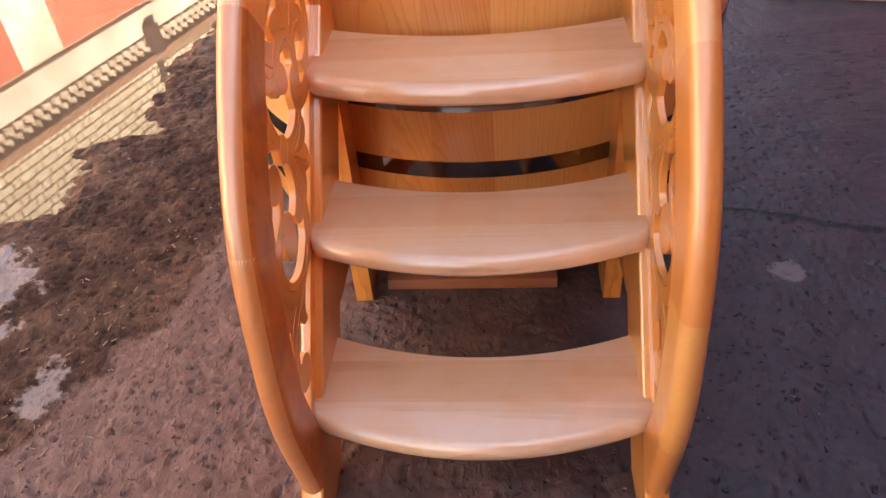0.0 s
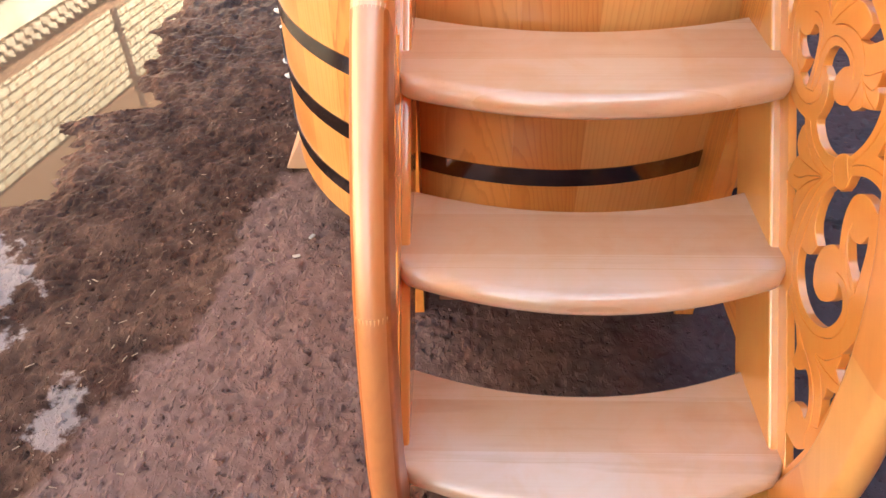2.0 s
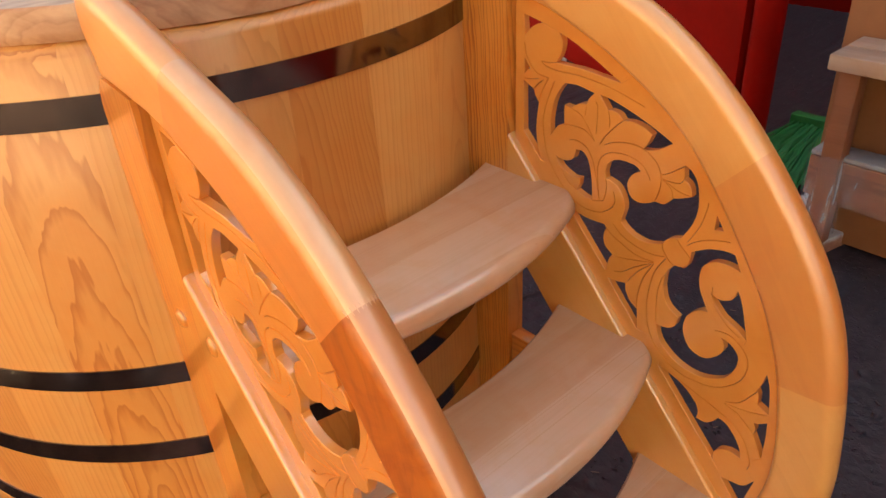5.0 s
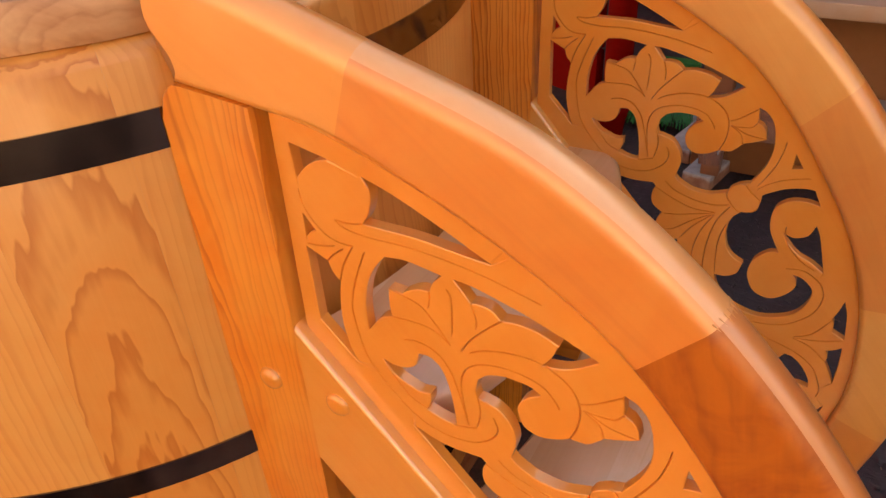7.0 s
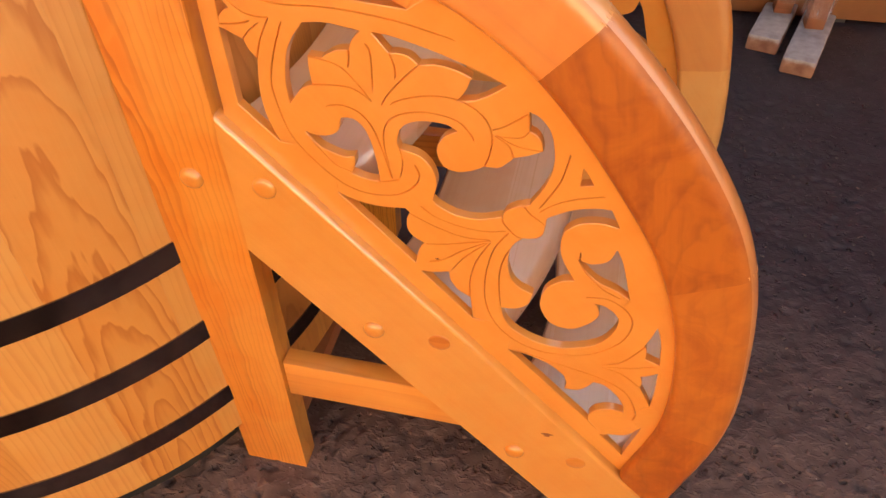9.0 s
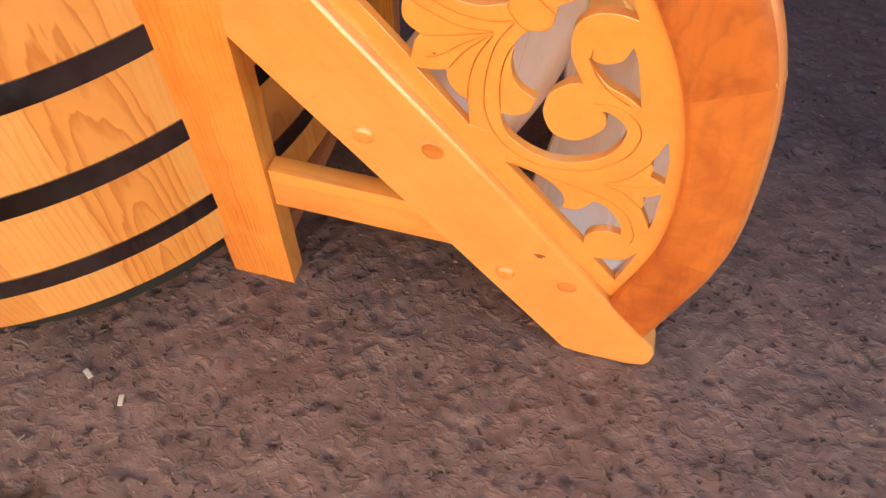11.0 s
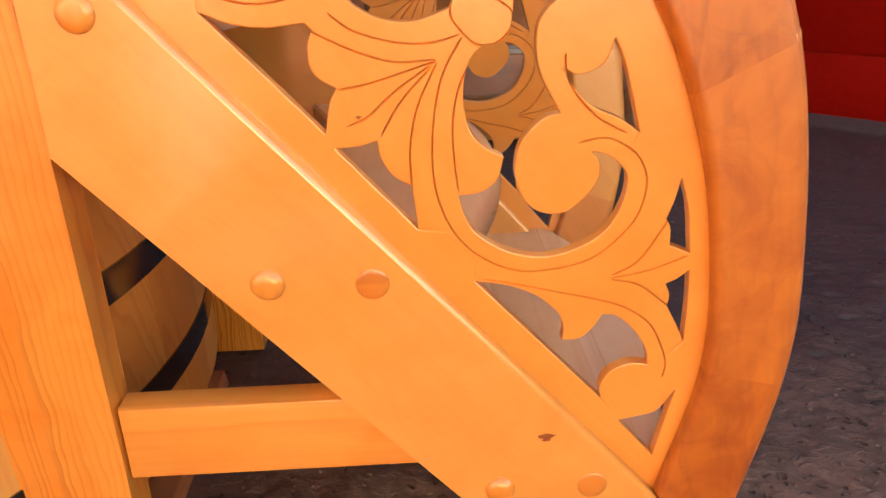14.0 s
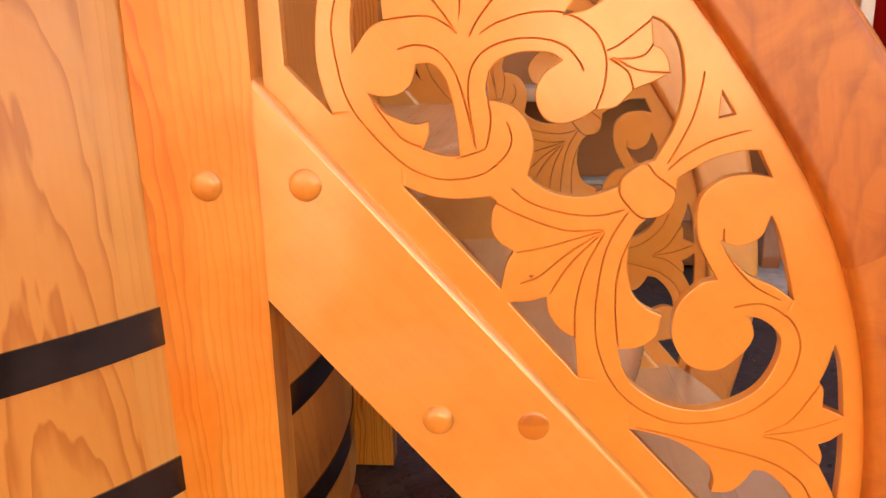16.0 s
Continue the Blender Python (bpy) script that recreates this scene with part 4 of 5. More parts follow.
def fretwork(name):
    """Triangulates the pierced sheet with eased rims and engraved lines, on both faces."""
    vs_, es_ = [], []

    def chain(pts, closed):
        k0 = len(vs_)
        vs_.extend(Vector(q) for q in pts)
        es_.extend((k0 + i, k0 + i + 1) for i in range(len(pts) - 1))
        if closed:
            es_.append((k0 + len(pts) - 1, k0))

    def beside(ch, off, closed):
        d = np.roll(ch, -1, 0) - np.roll(ch, 1, 0) if closed else np.gradient(ch, axis=0)
        n = np.stack([d[:, 1], -d[:, 0]], 1) / np.maximum(np.linalg.norm(d, axis=1), 1e-9)[:, None]
        return ch + off * n

    for loop in OPENINGS:
        chain(loop, True)
        area = 0.5 * np.sum(loop[:, 0] * np.roll(loop[:, 1], -1) - np.roll(loop[:, 0], -1) * loop[:, 1])
        for off in (0.0005, 0.0011):
            chain(beside(loop, off * np.sign(area), True), True)
    chain(OUTLINE, True)
    for ln in LINES:
        chain(ln, False)
        for off in (-0.0009, 0.0009):
            chain(beside(ln, off, False), False)
    out_v, _, out_f, _, _, _ = mathutils.geometry.delaunay_2d_cdt(vs_, es_, [], 0, 1e-6)
    V = np.array([tuple(v) for v in out_v])
    F = np.array([tuple(f) for f in out_f])
    mid = V[F].mean(1)
    ok = inside(mid, OUTLINE)
    for loop in OPENINGS:
        ok &= ~inside(mid, loop)
    F = F[ok]
    d = V[F]
    turn = (d[:, 1, 0] - d[:, 0, 0]) * (d[:, 2, 1] - d[:, 0, 1]) - (d[:, 1, 1] - d[:, 0, 1]) * (d[:, 2, 0] - d[:, 0, 0])
    F[turn < 0] = F[turn < 0][:, ::-1]
    used, flat = np.unique(F, return_inverse=True)
    F, V = flat.reshape(F.shape), V[used]
    rim_d, line_d = seg_distance(V, OPENINGS, True), seg_distance(V, LINES, False)
    for ln in LINES:      # the cuts run out to nothing at their ends
        for tip in (ln[0], ln[-1]):
            line_d[np.hypot(*(V - tip).T) < 2e-4] = 1.0
    H = PANEL_T / 2 - 0.0008 * np.clip(1 - rim_d / 0.0011, 0, 1) ** 2 - 0.0026 * np.clip(1 - line_d / 0.0009, 0, 1)
    e = np.concatenate([F[:, [0, 1]], F[:, [1, 2]], F[:, [2, 0]]])
    seen = set(map(tuple, e.tolist()))
    rim = np.array([q for q in e.tolist() if (q[1], q[0]) not in seen])
    k = len(V)
    co_ = np.concatenate([np.column_stack([H, V]), np.column_stack([-H, V])])
    sides = np.concatenate([np.stack([rim[:, 1], rim[:, 0], rim[:, 0] + k], 1), np.stack([rim[:, 1], rim[:, 0] + k, rim[:, 1] + k], 1)])
    me = bpy.data.meshes.new(name)
    me.from_pydata(co_.tolist(), [], np.concatenate([F, F[:, ::-1] + k, sides]).tolist())
    me.shade_flat()
    me.materials.append(panel_wood)
    return me


fret = fretwork("carved_panel")


def plug_mesh(proud, mat):
    """A turned wooden plug, from nearly flush to domed."""
    bm = bmesh.new()
    rings = []
    for rr, h in ((0.0140, -0.004), (0.0140, 0.10), (0.0134, 0.32), (0.0118, 0.62), (0.0088, 0.86), (0.0045, 0.98)):
        rings.append([bm.verts.new((h if h < 0 else h * proud, rr * math.cos(a), rr * math.sin(a))) for a in np.linspace(0, 2 * math.pi, 24, endpoint=False)])
    for q, s in zip(rings, rings[1:]):
        for i in range(24):
            bm.faces.new((q[i], q[(i + 1) % 24], s[(i + 1) % 24], s[i]))
    bm.faces.new(rings[-1])
    bmesh.ops.recalc_face_normals(bm, faces=bm.faces)
    me = bpy.data.meshes.new("plug")
    bm.to_mesh(me)
    bm.free()
    me.shade_smooth()
    me.materials.append(mat)
    return me


domed, low, flush = plug_mesh(0.0070, plug_wood), plug_mesh(0.0050, plug_wood), plug_mesh(0.0018, plug_dark)
PLUGS = [(0.520, 0.624, domed), (0.434, 0.623, low), (0.329, 0.408, domed), (0.244, 0.404, flush), (0.139, 0.181, domed), (0.051, 0.180, flush)]
for side in (-1, 1):
    a, c = sorted((side * SX0, side * SX1))
    part("stringer", prism(down(STRINGER), a, c, 0.010, 6, (7, 6, 5, 4, 3)), pine_slope, ladder)
    part("post", prism(down(POST), a, c, 0.006, 4, (1, 2, 3, 4)), pine_z, ladder)
    part("side_rail", prism(down(STRETCH), *sorted((side * (SX1 - 0.004), side * (SX1 - 0.034))), 0.003), pine_y, ladder, "short pine rail between post and stringer")
    ra, rc = sorted((side * 0.265, side * 0.305))
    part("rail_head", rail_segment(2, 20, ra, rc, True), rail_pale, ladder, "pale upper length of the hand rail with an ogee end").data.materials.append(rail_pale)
    lengths = (rail_orange, rail_dark, rail_brown, rail_dark) if side < 0 else (rail_mid, rail_tan, rail_mid, rail_tan)
    cuts = (20, 40, 60, 80, 90) if side < 0 else (20, 44, 66, 82, 90)
    for i0, i1, mt in zip(cuts, cuts[1:], lengths):
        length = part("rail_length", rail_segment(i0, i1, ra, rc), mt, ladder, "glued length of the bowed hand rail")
        # left lengths get the painted sheen tone on their outer round
        length.data.materials.append({rail_orange: sheen_pale, rail_dark: sheen_red, rail_brown: sheen_red}.get(mt, mt))
    if side < 0:
        for at_, tone_ in ((40, sheen_pale), (60, sheen_pale)):
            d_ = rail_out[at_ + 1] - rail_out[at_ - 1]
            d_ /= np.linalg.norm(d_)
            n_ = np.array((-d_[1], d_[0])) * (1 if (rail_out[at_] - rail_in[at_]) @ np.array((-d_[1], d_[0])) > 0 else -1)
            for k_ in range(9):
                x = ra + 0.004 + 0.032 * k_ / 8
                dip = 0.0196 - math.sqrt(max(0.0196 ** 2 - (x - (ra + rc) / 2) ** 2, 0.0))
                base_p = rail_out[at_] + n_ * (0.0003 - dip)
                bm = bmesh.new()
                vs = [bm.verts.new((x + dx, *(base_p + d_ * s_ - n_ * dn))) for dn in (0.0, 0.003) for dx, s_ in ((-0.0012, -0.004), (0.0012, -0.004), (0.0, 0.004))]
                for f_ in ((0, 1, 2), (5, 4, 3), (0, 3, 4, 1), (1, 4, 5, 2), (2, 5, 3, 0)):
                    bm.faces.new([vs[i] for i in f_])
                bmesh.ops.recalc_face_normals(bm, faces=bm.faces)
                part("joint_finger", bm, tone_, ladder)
    share("carved_panel", fret, ladder, pose(side * PANEL_X, 0, 0))
    for y, z, plug in PLUGS:
        share("plug", plug, ladder, pose(side * SX1, y, z - GZ, 0, 0, 0 if side > 0 else 180))

for x, y, z, r, where in ((-SX1, 0.0965, 0.239, 0.0062, "stringer"), (-PANEL_X - PANEL_T / 2, 0.246, 0.539, 0.0019, "carving")):
    bm = bmesh.new()
    ring_ = [bm.verts.new((x - 0.0004, y + r * math.cos(a) * (1 + 0.45 * math.sin(3 * a) ** 3 + 0.2 * math.sin(5 * a + 1)), z + 0.7 * r * math.sin(a))) for a in np.linspace(0, 2 * math.pi, 14, endpoint=False)]
    back_ = [bm.verts.new((x + 0.002, v.co.y, v.co.z)) for v in ring_]
    bm.faces.new(ring_)
    for i in range(14):
        bm.faces.new((ring_[i], ring_[(i + 1) % 14], back_[(i + 1) % 14], back_[i]))
    bmesh.ops.recalc_face_normals(bm, faces=bm.faces)
    part("knot", bm, knot_mat, ladder, "small dark knot in the " + where)

# ---- tub ----
TX, TY, TR = -0.010, 1.101, 0.600
TB, TT = 0.102, 0.980
tub = thing("wooden_tub", "round tub of upright pine staves with four dark steel hoops", "tub", (TX, TY, GZ))
N = 30


def stave_mesh(mat):
    bm = bmesh.new()
    half = math.pi / N - 0.0001
    rows = []
    for z, off in ((TB - GZ, -0.003), (TB - GZ + 0.003, 0), (TT - GZ - 0.016, 0), (TT - GZ - 0.010, -0.0025), (TT - GZ - 0.004, -0.009), (TT - GZ, -0.018)):
        ring = []
        for k_ in range(6):
            a = -half + 2 * half * k_ / 5
            r = TR + off - (0.0005 if k_ in (0, 5) else 0)
            ring.append(bm.verts.new((r * math.cos(a), r * math.sin(a), z)))
        for a in (half, -half):
            ring.append(bm.verts.new(((TR - 0.045) * math.cos(a), (TR - 0.045) * math.sin(a), z)))
        rows.append(ring)
    for q, s in zip(rows, rows[1:]):
        for i in range(8):
            bm.faces.new((q[i], q[(i + 1) % 8], s[(i + 1) % 8], s[i]))
    bm.faces.new(rows[0])
    bm.faces.new(list(reversed(rows[-1])))
    bmesh.ops.recalc_face_normals(bm, faces=bm.faces)
    me = bpy.data.meshes.new("stave")
    bm.to_mesh(me)
    bm.free()
    me.shade_smooth()
    me.set_sharp_from_angle(angle=radians(30))
    me.materials.append(mat)
    return me


staves = stave_mesh(stave_wood), stave_mesh(stave_straight), stave_mesh(stave_red), stave_mesh(stave_flame)
for i in range(N):
    share("stave", staves[2 if i in (2, 7, 11, 15, 17, 22, 28) else 3 if i in (4, 9, 19, 24) else 1 if i in (13, 18, 23) or i % 5 == 0 else 0], tub, pose(0, 0, 0, 0, 0, 360 * (i + 0.3) / N))


def ring_band(z0, z1, r0, r1, n=128):
    bm = bmesh.new()
    rows = []
    for a in np.linspace(0, 2 * math.pi, n, endpoint=False):
        rows.append([bm.verts.new((r * math.cos(a), r * math.sin(a), z)) for r, z in ((r0, z0), (r1, z0), (r1, z1), (r0, z1))])
    for i in range(n):
        q, s = rows[i], rows[(i + 1) % n]
        for k_ in range(4):
            bm.faces.new((q[k_], q[(k_ + 1) % 4], s[(k_ + 1) % 4], s[k_]))
    return bm


HOOPS = [(0.176, 0.211), (0.327, 0.364), (0.478, 0.514), (0.883, 0.921)]
for z0, z1 in HOOPS:
    part("hoop", ring_band(z0 - GZ, z1 - GZ, TR - 0.001, TR + 0.0022), hoop_steel, tub, "dark polished steel hoop")
bm = ring_band(TB - GZ + 0.05, TB - GZ + 0.09, 0.01, TR - 0.046, 48)
part("floor_boards", bm, pine_x, tub)
# hoop tighteners on the flank: flat-headed white bolts standing beside the hoop ends
def cap_bolt(r, long_):
    bm = bmesh.new()
    rows = []
    for rad, h in ((0.3 * r, long_), (0.34 * r, 0.006), (0.95 * r, 0.004), (r, 0.002), (0.9 * r, 0.0), (0.4 * r, -0.0012)):
        rows.append([bm.verts.new((rad * math.cos(a), rad * math.sin(a), h)) for a in np.linspace(0, 2 * math.pi, 16, endpoint=False)])
    for q, s_ in zip(rows, rows[1:]):
        for i in range(16):
            bm.faces.new((q[i], q[(i + 1) % 16], s_[(i + 1) % 16], s_[i]))
    bm.faces.new(rows[0])
    bm.faces.new(rows[-1])
    bmesh.ops.recalc_face_normals(bm, faces=bm.faces)
    return bm


LOCK = math.pi + 0.14
for z, r, long_ in ((0.582, 0.010, 0.020), (0.546, 0.011, 0.026), (0.503, 0.006, 0.010), (0.480, 0.006, 0.010), (0.437, 0.011, 0.024), (0.398, 0.006, 0.010), (0.368, 0.005, 0.008),
                    (0.312, 0.010, 0.020), (0.272, 0.011, 0.026), (0.236, 0.006, 0.010), (0.212, 0.006, 0.010), (0.930, 0.010, 0.022), (0.860, 0.010, 0.022)):
    ob = part("tightening_bolt", cap_bolt(r, long_), white_cap, tub, "white flat-headed bolt of a hoop lock")
    ob.location = ((TR + 0.6 * r) * math.cos(LOCK), (TR + 0.6 * r) * math.sin(LOCK), z - GZ)
    ob.rotation_euler = (0.5 * (z * 37 % 1 - 0.5), 0.35, 0)
for z0, z1 in HOOPS:
    c = Vector(((TR + 0.004) * math.cos(LOCK), (TR + 0.004) * math.sin(LOCK), (z0 + z1) / 2 - GZ))
    bm = box(bmesh.new(), c.x - 0.003, c.x + 0.006, c.y - 0.010, c.y + 0.010, c.z - 0.030, c.z + 0.056, 0.001)
    part("hoop_lug", bm, dark_steel, tub)

# added black drum, sized to darken the gap under the tub
part("base_drum", ring_band(0.0005, TB - 0.0005, 0.02, 0.54, 64), fill_black, tub, "black drum added to darken the gap under the tub")
# beams under the tub
def beam(x0, x1, y0, y1, z1, flare):
    bm = box(bmesh.new(), x0, x1, y0, y1, 0.0005, z1, 0.003)
    for v in bm.verts:
        if v.co.z < z1 / 2:
            if flare[0]:
                v.co.x += math.copysign(flare[0], v.co.x - (x0 + x1) / 2)
            v.co.y -= flare[1] if v.co.y < (y0 + y1) / 2 else 0
    return bm


part("foot_beam", beam(-0.595, 0.595, -0.09, 0.10, TB - GZ, (0.05, 0)), raw_x, tub, "raw wooden beam with flared ends under the tub")
part("foot_beam", beam(-0.225, 0.175, -0.575, -0.50, 0.028, (0, 0.004)), red_raw, tub, "short reddish plank under the tub")
part("foot_beam", beam(-0.21, 0.17, 0.45, 0.52, TB - GZ, (0, 0)), raw_x, tub)

# lid with a waney edge
lid = thing("tub_lid", "round wooden lid with a waney edge on the tub", "lid", (TX, TY, TT))
for i in range(7):
    y0, y1 = -0.585 + 1.17 * i / 7, -0.585 + 1.17 * (i + 1) / 7 - 0.002
    bm = bmesh.new()
    low, top = [], []
    rim_pts = []
    for s, seq in ((1, np.linspace(y0, y1, 9)), (-1, np.linspace(y1, y0, 9))):
        for y in seq:
            r = 0.588 + 0.012 * noise.noise(Vector((y * 6, s * 3.0, 1))) + 0.006 * noise.noise(Vector((y * 23, s * 3.0, 4)))
            rim_pts.append((s * math.sqrt(max(r * r - y * y, 0.0004)), y))
    rows = [[bm.verts.new((x * f_, y if f_ == 1 else y, z)) for x, y in rim_pts] for z, f_ in ((0.0005, 0.978), (0.006, 0.992), (0.014, 1.0), (0.024, 0.990), (0.034, 0.992), (0.041, 0.972))]
    k = len(rim_pts)
    for q, s in zip(rows, rows[1:]):
        for j in range(k):
            bm.faces.new((q[j], q[(j + 1) % k], s[(j + 1) % k], s[j]))
    bm.faces.new(rows[0])
    bm.faces.new(list(reversed(rows[-1])))
    part("lid_board", bm, waney, lid)


# ---- brick building across the puddle, lit by the sun ----
facade = thing("brick_building", "sunlit pale brick building with red doors and a dentil cornice", "building", (-5.85, 6.03, GZ))
facade.rotation_euler = (0, 0, -math.atan(0.265))
bm = box(bmesh.new(), -4.0, 0.0, -16, 18, -0.3, 2.25)
part("lower_wall", bm, stucco, facade, "", False)
upper = part("upper_wall", box(bmesh.new(), -4.0, -0.002, -16, 18, 2.60, 5.2), brick_mat, facade, "pale brick upper wall", False)
part("white_band", box(bmesh.new(), -4.0, 0.06, -16, 18, 2.25, 2.60, 0.01), stucco, facade, "lime washed band")
part("ledge", box(bmesh.new(), -0.1, 0.16, -16, 18, 2.86, 2.98, 0.01), ledge_mat, facade, "brown ledge over the cornice")
bm = bmesh.new()
for i in range(-55, 80):
    for a, c, o in ((2.63, 2.725, 0.0), (2.745, 2.84, 0.078)):
        y = i * 0.156 + o
        points = ((0.108, y), (0.04, y + 0.070), (-0.03, y), (0.04, y - 0.070))
        low = [bm.verts.new((px, py, a)) for px, py in points]
        top = [bm.verts.new((px, py, c)) for px, py in points]
        bm.faces.new(low[::-1])
        bm.faces.new(top)
        for k_ in range(4):
            bm.faces.new((low[k_], low[(k_ + 1) % 4], top[(k_ + 1) % 4], top[k_]))
tagged(part("cornice_dentils", bm, dentil_mat, facade, "", False), kind="stuff")
part("cornice_back", box(bmesh.new(), -0.2, 0.012, -16, 18, 2.602, 2.858), ledge_mat, facade, "brown recess behind the dentils", False)
for y in (-6.1, -3.5, -0.9, 1.7, 4.3):
    d = part("door", box(bmesh.new(), -0.08, 0.03, y, y + 1.9, -0.2, 2.20, 0.01), red_door, facade, "weathered red double door")
    for k_ in range(2):
        part("door_panel", box(bmesh.new(), 0.03, 0.055, y + 0.12 + 0.86 * k_, y + 0.86 + 0.86 * k_, 1.15, 2.02, 0.012), red_door, d)
        part("door_panel", box(bmesh.new(), 0.03, 0.055, y + 0.12 + 0.86 * k_, y + 0.86 + 0.86 * k_, 0.1, 0.98, 0.012), red_door, d)
part("eave_board", box(bmesh.new(), -0.1, 0.05, -16, 18, 4.19, 5.02, 0.01), ledge_mat, facade, "brown eave board over the bricks")
for y in (-2.35, 3.17, 5.65):
    pipe = bmesh.new()
    tube(pipe, [(0.10, y, 2.86), (0.10, y, 3.3), (0.10, y, 4.0), (0.10, y, 5.0)], 0.036, 14)
    pipe = part("downpipe", pipe, rusty, facade, "dark rusted rain pipe")
    for z in (3.32, 4.05):
        part("clamp", box(bmesh.new(), 0.015, 0.148, y - 0.05, y + 0.05, z, z + 0.03, 0.004), rusty, pipe)
    # block added for an unidentified dark smudge on the band
    part("wall_bracket", box(bmesh.new(), 0.005, 0.20, y - 0.11, y + 0.10, 2.46, 2.90, 0.03), rusty, facade, "dark brown block standing for a dark smudge under the cornice")

# ---- red gates ----
def gate(at, turn, wide, high, seam):
    """A leaf of sheet steel: a kick panel below, upright panels above, with dark shadow gaps between."""
    g = thing("red_gate", "red painted sheet steel gate leaf standing on the yard", "gate", at)
    g.rotation_euler = (0, 0, radians(turn))
    part("backing", box(bmesh.new(), 0.004, wide - 0.004, 0.006, 0.03, 0.05, high - 0.01), red_paint, g)
    part("kick_panel", box(bmesh.new(), 0, wide, -0.004, 0.0055, 0.038, 0.236, 0.002), red_paint, g)
    for a, c in ((0, seam - 0.004), (seam + 0.004, wide)):
        part("upright_panel", box(bmesh.new(), a, c, -0.004, 0.0055, 0.244, high, 0.002), red_paint, g)
    for x in (0.1, wide - 0.1):
        part("gate_foot", box(bmesh.new(), x - 0.02, x + 0.02, 0.008, 0.028, 0.0, 0.0498), dark_steel, g)
    return g


# unseen height of both leaves and length of the second added to block light
g = gate((1.775, 0.84, GZ), 67.5, 3.3, 3.3, 1.9)
part("gate_post", tube(bmesh.new(), [(-0.07, 0.0, 0), (-0.07, 0.0, 3.35)], 0.048, 24), red_paint, g, "round red gate post")
part("slot", box(bmesh.new(), 0.30, 0.318, 0.0302, 0.034, 0.55, 0.80), dark_steel, g)
gate((2.02, -0.62, GZ), 228, 3.5, 3.3, 0.52)
bm = box(bmesh.new(), -0.10, 0.10, -0.06, 0.06, 0, 0.12, 0.02, 3)
bmesh.ops.subdivide_edges(bm, edges=bm.edges[:], cuts=3, use_grid_fill=True)
for v in bm.verts:
    v.co += Vector((1, 1, 0.6 if v.co.z > 0.03 else 0.0)) * 0.016 * noise.noise(v.co * 16) + Vector((0, 0, 0.010 * noise.noise(v.co * 40) if v.co.z > 0.03 else 0.0))
blk = mesh_object("kerb_block", bm, red_paint)
blk.matrix_world = pose(1.625, 0.80, GZ - 0.001, 0, 0, 51)
tagged(blk, "red painted concrete block beside the gate post", "block")

bm = box(bmesh.new(), -0.2, 1.0, 0.0, 0.6, 0, 0.05, 0.004)
slab = mesh_object("pale_slab", bm, lining)
slab.matrix_world = pose(1.32, 2.262, GZ - 0.002, 0, 0, -13)
tagged(slab, "pale concrete slab lying on the asphalt", "slab")

# unseen wall added behind the gates to keep the yard in shade
tagged(mesh_object("wall_east", box(bmesh.new(), 3.9, 4.3, -14, 14, -0.2, 5.2), red_paint, False), "plain red wall added unseen behind the gates to shade the yard", "wall", kind="structure")

# ---- packed bench beside the gates ----
bench = thing("wooden_bench", "raw wooden bench with legs wrapped in clear film", "bench", (1.34, -0.1, GZ))
for i in range(2):
    part("top_board", box(bmesh.new(), -0.06 + 0.095 * i, 0.03 + 0.095 * i, -0.55, 0.49, 0.565, 0.605, 0.006), board_wood, bench)
part("lower_rail", box(bmesh.new(), 0.035, 0.06, -0.45, 0.52, 0.185, 0.30, 0.004), rough_wood, bench)
# pale strip stands in for the film's shine along the rail
part("shelf", box(bmesh.new(), 0.035, 0.115, -0.45, 0.52, 0.302, 0.316, 0.004), concrete, bench, "pale strip painted for the shine of film on the top edge")


def crumpled(x, y, z0, z1, r, seed):
    """A loose sleeve of film."""
    bm = bmesh.new()
    rows = []
    for j in range(26):
        z = z0 + (z1 - z0) * j / 25
        rows.append([bm.verts.new((x + (r + 0.016 * noise.noise(Vector((a * 2, z * 24, seed)))) * math.cos(a), y + (r + 0.016 * noise.noise(Vector((a * 2, z * 24, seed + 5)))) * math.sin(a), z)) for a in np.linspace(0, 2 * math.pi, 18, endpoint=False)])
    for q, s_ in zip(rows, rows[1:]):
        for i in range(18):
            bm.faces.new((q[i], q[(i + 1) % 18], s_[(i + 1) % 18], s_[i]))
    return bm


bm = bmesh.new()
grid_ = [[bm.verts.new((0.029 - 0.004 * abs(noise.noise(Vector((y * 26, z * 7, 3)))), y, z)) for z in np.linspace(0.178, 0.319, 7)] for y in np.linspace(-0.452, 0.522, 90)]
for q, s_ in zip(grid_, grid_[1:]):
    for i in range(6):
        bm.faces.new((q[i], q[i + 1], s_[i + 1], s_[i]))
part("film_sheet", bm, film, bench, "creased clear film over the lower rail")
for k_, (x, y) in enumerate(((0.0, -0.395), (0.085, -0.315), (0.04, 0.46), (0.10, 0.48))):
    l = part("leg", box(bmesh.new(), x - 0.026, x + 0.026, y - 0.026, y + 0.026, 0.0515, 0.564, 0.004), rough_wood, bench)
    part("film_wrap", crumpled(x, y, 0.09, 0.32, 0.040, k_), film, l, "crumpled clear stretch film")
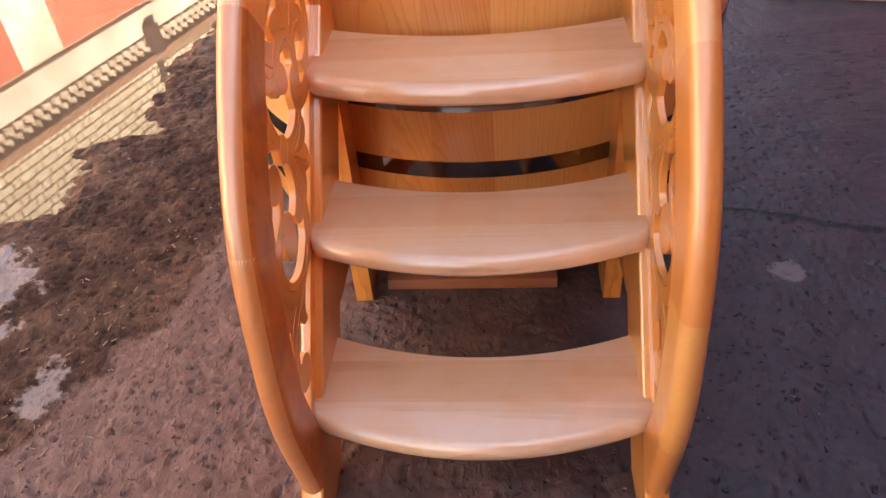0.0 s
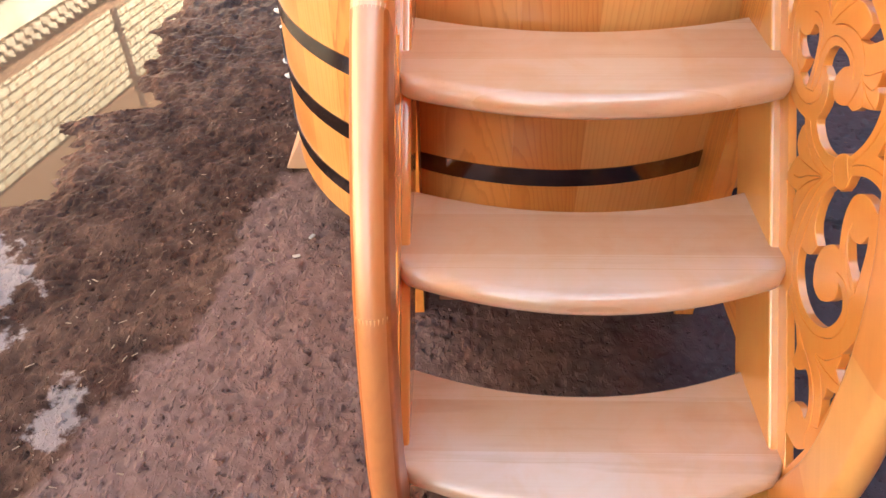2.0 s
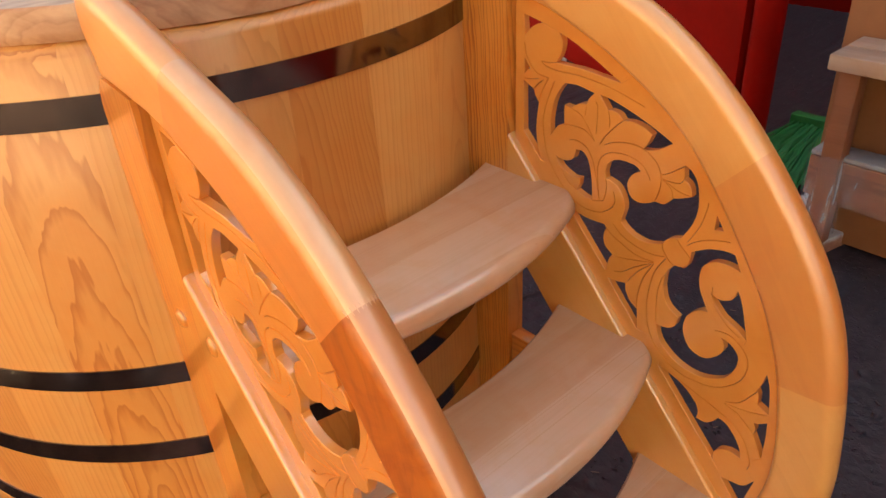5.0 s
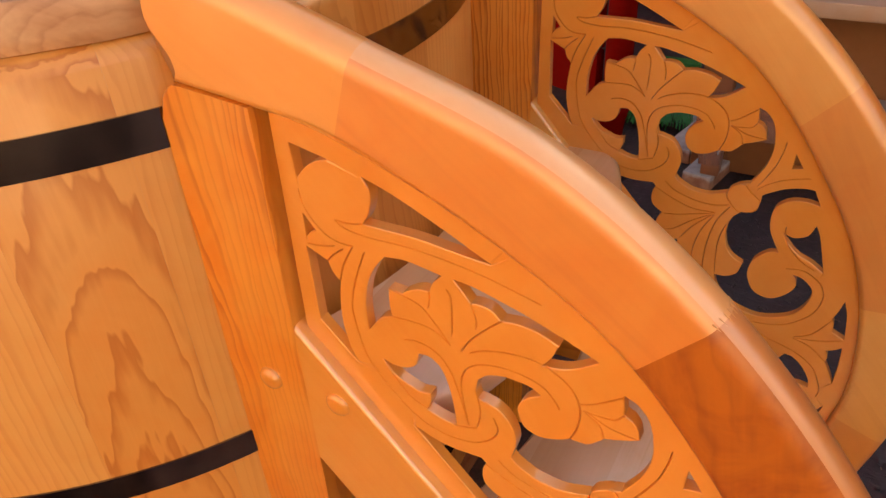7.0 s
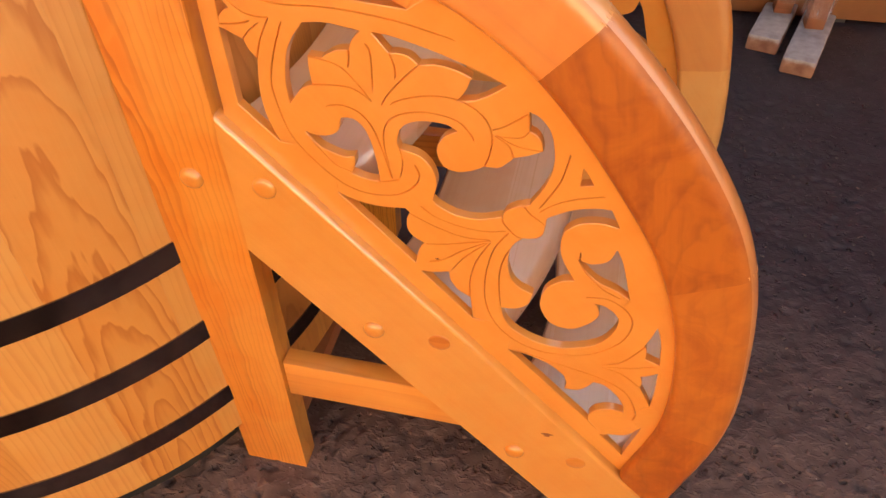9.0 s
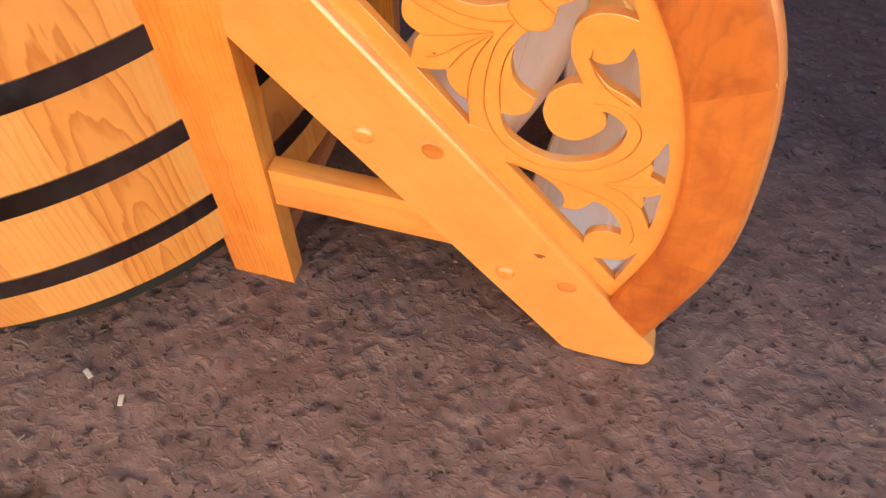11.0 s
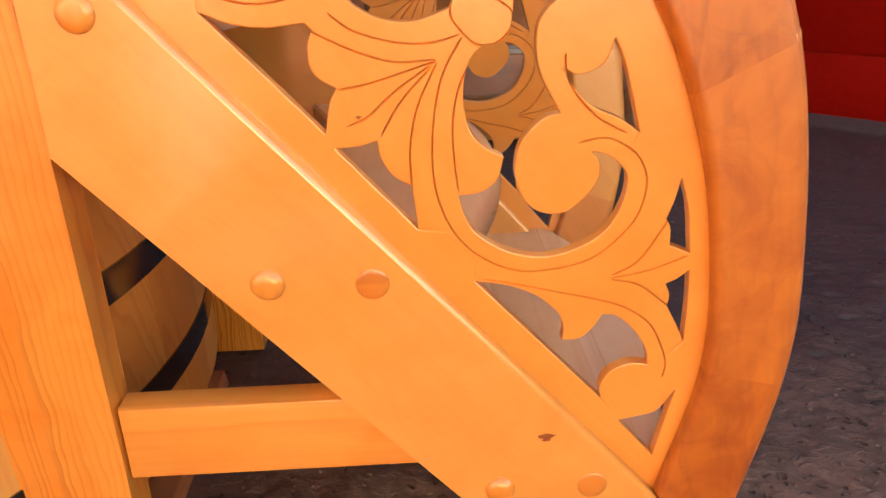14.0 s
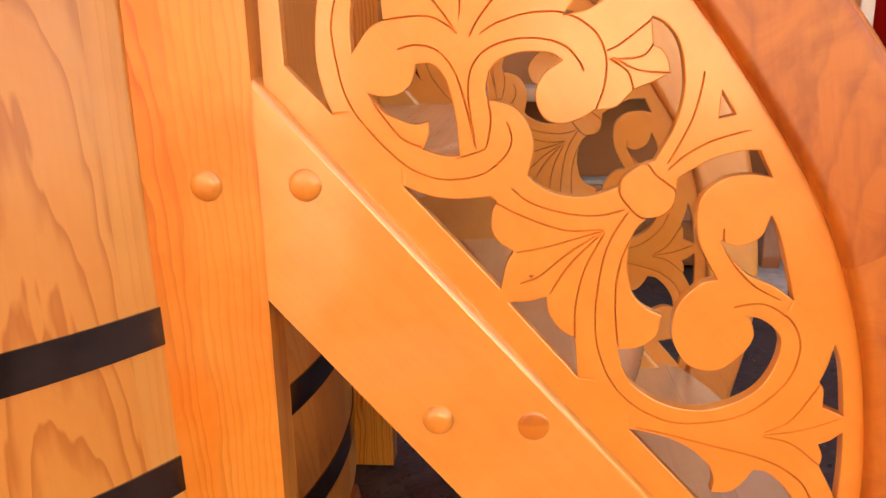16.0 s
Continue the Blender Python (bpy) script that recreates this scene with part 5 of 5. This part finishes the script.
for x, y, r in ((1.285, -0.485, -17), (1.40, -0.40, -17), (1.505, 0.360, -12), (1.656, 0.457, -12)):
    ob = mesh_object("clay_brick", box(bmesh.new(), -0.16, 0.16, -0.045, 0.045, 0, 0.05, 0.006), two_tone_brick)
    ob.matrix_world = pose(x, y, GZ, 0, 0, r)
    tagged(ob, "clay brick with a pale top on the asphalt", "brick", "bricks under the bench")
bx = thing("flat_package", "brown fibreboard package with a white lower edge", "package", (1.475, 0.0, GZ))
part("board", box(bmesh.new(), 0, 0.08, -0.735, 0.44, 0.012, 1.02, 0.004), brown_board, bx)
part("white_edge", box(bmesh.new(), -0.002, 0.082, -0.775, -0.7352, 0.012, 1.02, 0.004), lining, bx, "white board edge")
for y in (-0.6, 0.0, 0.4):
    part("foot_strip", box(bmesh.new(), 0.005, 0.075, y - 0.02, y + 0.02, 0.0005, 0.0118), dark_steel, bx)

# green broom head and pale stones
broom = thing("broom_head", "broom head with green plastic bristles", "broom", (1.86, 0.64, GZ))
rng = random.Random(4)
bm = bmesh.new()
for i in range(260):
    a = rng.uniform(-0.5, 0.5)
    s = Vector((0.10 + rng.uniform(-0.02, 0.02), a * 0.16, 0.12 + rng.uniform(-0.02, 0.02)))
    e = Vector((-0.14 + rng.uniform(-0.04, 0.02), a * 0.32 + rng.uniform(-0.02, 0.02), 0.012 + rng.uniform(0, 0.03)))
    tube(bm, [s, s.lerp(e, 0.5) + Vector((0, 0, 0.02)), e], 0.0022, 4)
tagged(part("bristles", bm, green_fibre, broom), kind="stuff")
part("broom_back", box(bmesh.new(), 0.09, 0.14, -0.10, 0.10, 0.10, 0.16, 0.01), green_fibre, broom)


def stone(x, y, sx, sy, sz, turn, seed):
    bm = bmesh.new()
    bmesh.ops.create_icosphere(bm, subdivisions=3, radius=1)
    for v in bm.verts:
        q = v.co.copy()
        v.co *= 1 + 0.22 * noise.noise(q * 1.4 + Vector((seed, 0, 0)))
        v.co = Vector((math.copysign(abs(v.co.x) ** 0.7, v.co.x) * sx, math.copysign(abs(v.co.y) ** 0.7, v.co.y) * sy, (v.co.z + 0.9) * sz))
    ob = mesh_object("stone", bm, concrete)
    ob.matrix_world = pose(x, y, GZ - 0.004, 0, 0, turn)
    tagged(ob, "pale broken stone lying on the asphalt", "stone", "stones by the gate")


stone(1.78, 0.47, 0.08, 0.05, 0.035, 30, 1)
stone(1.90, 0.36, 0.09, 0.05, 0.03, 40, 3)

# crumbs of trodden soil and grit
rng = random.Random(23)
cv, cf = [], []
for i in range(4200):
    x, y = rng.uniform(-1.35, 0.95), rng.uniform(-0.6, 1.35)
    if rng.random() > (1.0 if x < 0.1 else 0.45) or math.hypot(x + 0.01, y - 1.10) < 0.45 or (y > 0.72 and x < pool_edge(y) + 0.10):
        continue
    r = 0.0016 + 0.0042 * rng.random() ** 2.5
    a, lean = rng.uniform(0, 6.3), rng.uniform(0.35, 0.75)
    wide = rng.uniform(0.5, 1.0)
    q = Vector((x, y, 0))
    z = 0.005 * noise.noise(q * 7) + 0.003 * noise.noise(q * 21) + 0.0005
    base_i = len(cv)
    for rr, h in ((1.0, -0.6), (0.95, 0.35), (0.5, 1.0)):
        for k_ in range(6):
            b_ = math.pi * k_ / 3 + 0.4 * h
            j_ = rr * r * rng.uniform(0.72, 1.15)
            px, py = j_ * math.cos(b_), wide * j_ * math.sin(b_)
            cv.append((x + px * math.cos(a) - py * math.sin(a), y + px * math.sin(a) + py * math.cos(a), z + r * lean * h))
    for lv in (0, 6):
        for k_ in range(6):
            m_ = (k_ + 1) % 6
            cf.append((base_i + lv + k_, base_i + lv + m_, base_i + lv + 6 + m_, base_i + lv + 6 + k_))
    cf.append(tuple(base_i + 12 + k_ for k_ in range(6)))
me = bpy.data.meshes.new("soil_crumbs")
me.from_pydata(cv, [], cf)
me.materials.append(ground_mat)
tagged(new("soil_crumbs", me), "loose crumbs of trodden soil and grit on the yard", "grit", kind="stuff")

# chips, straw and grit on the ground
rng = random.Random(11)
bm = bmesh.new()
for i in range(440):
    y = rng.uniform(-0.7, 1.6)
    x = rng.uniform(-1.3, 1.1) if rng.random() < 0.4 else -0.933 + 0.326 * y + rng.gauss(-0.08, 0.14)
    L_, w, a = 0.0015 + 0.0085 * rng.random() ** 3, rng.uniform(0.0005, 0.0016), rng.uniform(0, math.pi)
    d = Vector((math.cos(a), math.sin(a), rng.uniform(-0.15, 0.15)))
    c = Vector((x, y, GZ + 0.006))
    n_ = Vector((-d.y, d.x, 0)) * w
    vs = [bm.verts.new(c + p) for p in (-d * L_ - n_, d * L_ - n_, d * L_ + n_, -d * L_ + n_)]
    us = [bm.verts.new(v.co + Vector((0, 0, 0.0008))) for v in vs]
    bm.faces.new(us)
    for j in range(4):
        bm.faces.new((vs[j], vs[(j + 1) % 4], us[(j + 1) % 4], us[j]))
tagged(mesh_object("wood_chips", bm, chip_mat, False), "scattered straw and pale wood chips on the soil", "chips", kind="stuff")
for x, y, a in ((-0.544, 0.728, 60), (-0.570, 0.658, 20)):
    ob = mesh_object("wood_chip", box(bmesh.new(), -0.009, 0.009, -0.004, 0.004, 0, 0.004, 0.001), pale_chip)
    ob.matrix_world = pose(x, y, GZ + 0.003, 4, 3, a)
    tagged(ob, "small pale wood chip on the ground", "wood chip", "wood chips by the tub")

# bricks of the far wall, proud of their mortar bed
part("mortar_bed", box(bmesh.new(), -0.0015, 0.004, -0.5, 5.3, 2.985, 4.185), mortar_mat, upper, "", False)


def brick_mesh(half):
    bm = box(bmesh.new(), 0.0, 0.016, -half, half, -0.0525, 0.0525, 0.009, 1)
    bmesh.ops.recalc_face_normals(bm, faces=bm.faces)
    me = bpy.data.meshes.new("brick")
    bm.to_mesh(me)
    bm.free()
    me.materials.append(single_brick)
    return me


stretcher, header = brick_mesh(0.109), brick_mesh(0.0465)
lay = random.Random(8)
for row in range(10):
    y = -0.42 + (0.19 if row % 2 else 0.0)
    for col in range(29):
        long_one = col % 2 == 0 and row > 0
        wide = 0.25 if long_one else 0.125
        share("brick", stretcher if long_one else header, upper,
              pose(0.0042 + lay.uniform(0, 0.003), y + wide / 2, 3.045 + 0.12 * row + lay.uniform(-0.003, 0.003), lay.uniform(-0.8, 0.8)))
        y += wide + lay.uniform(-0.003, 0.003)
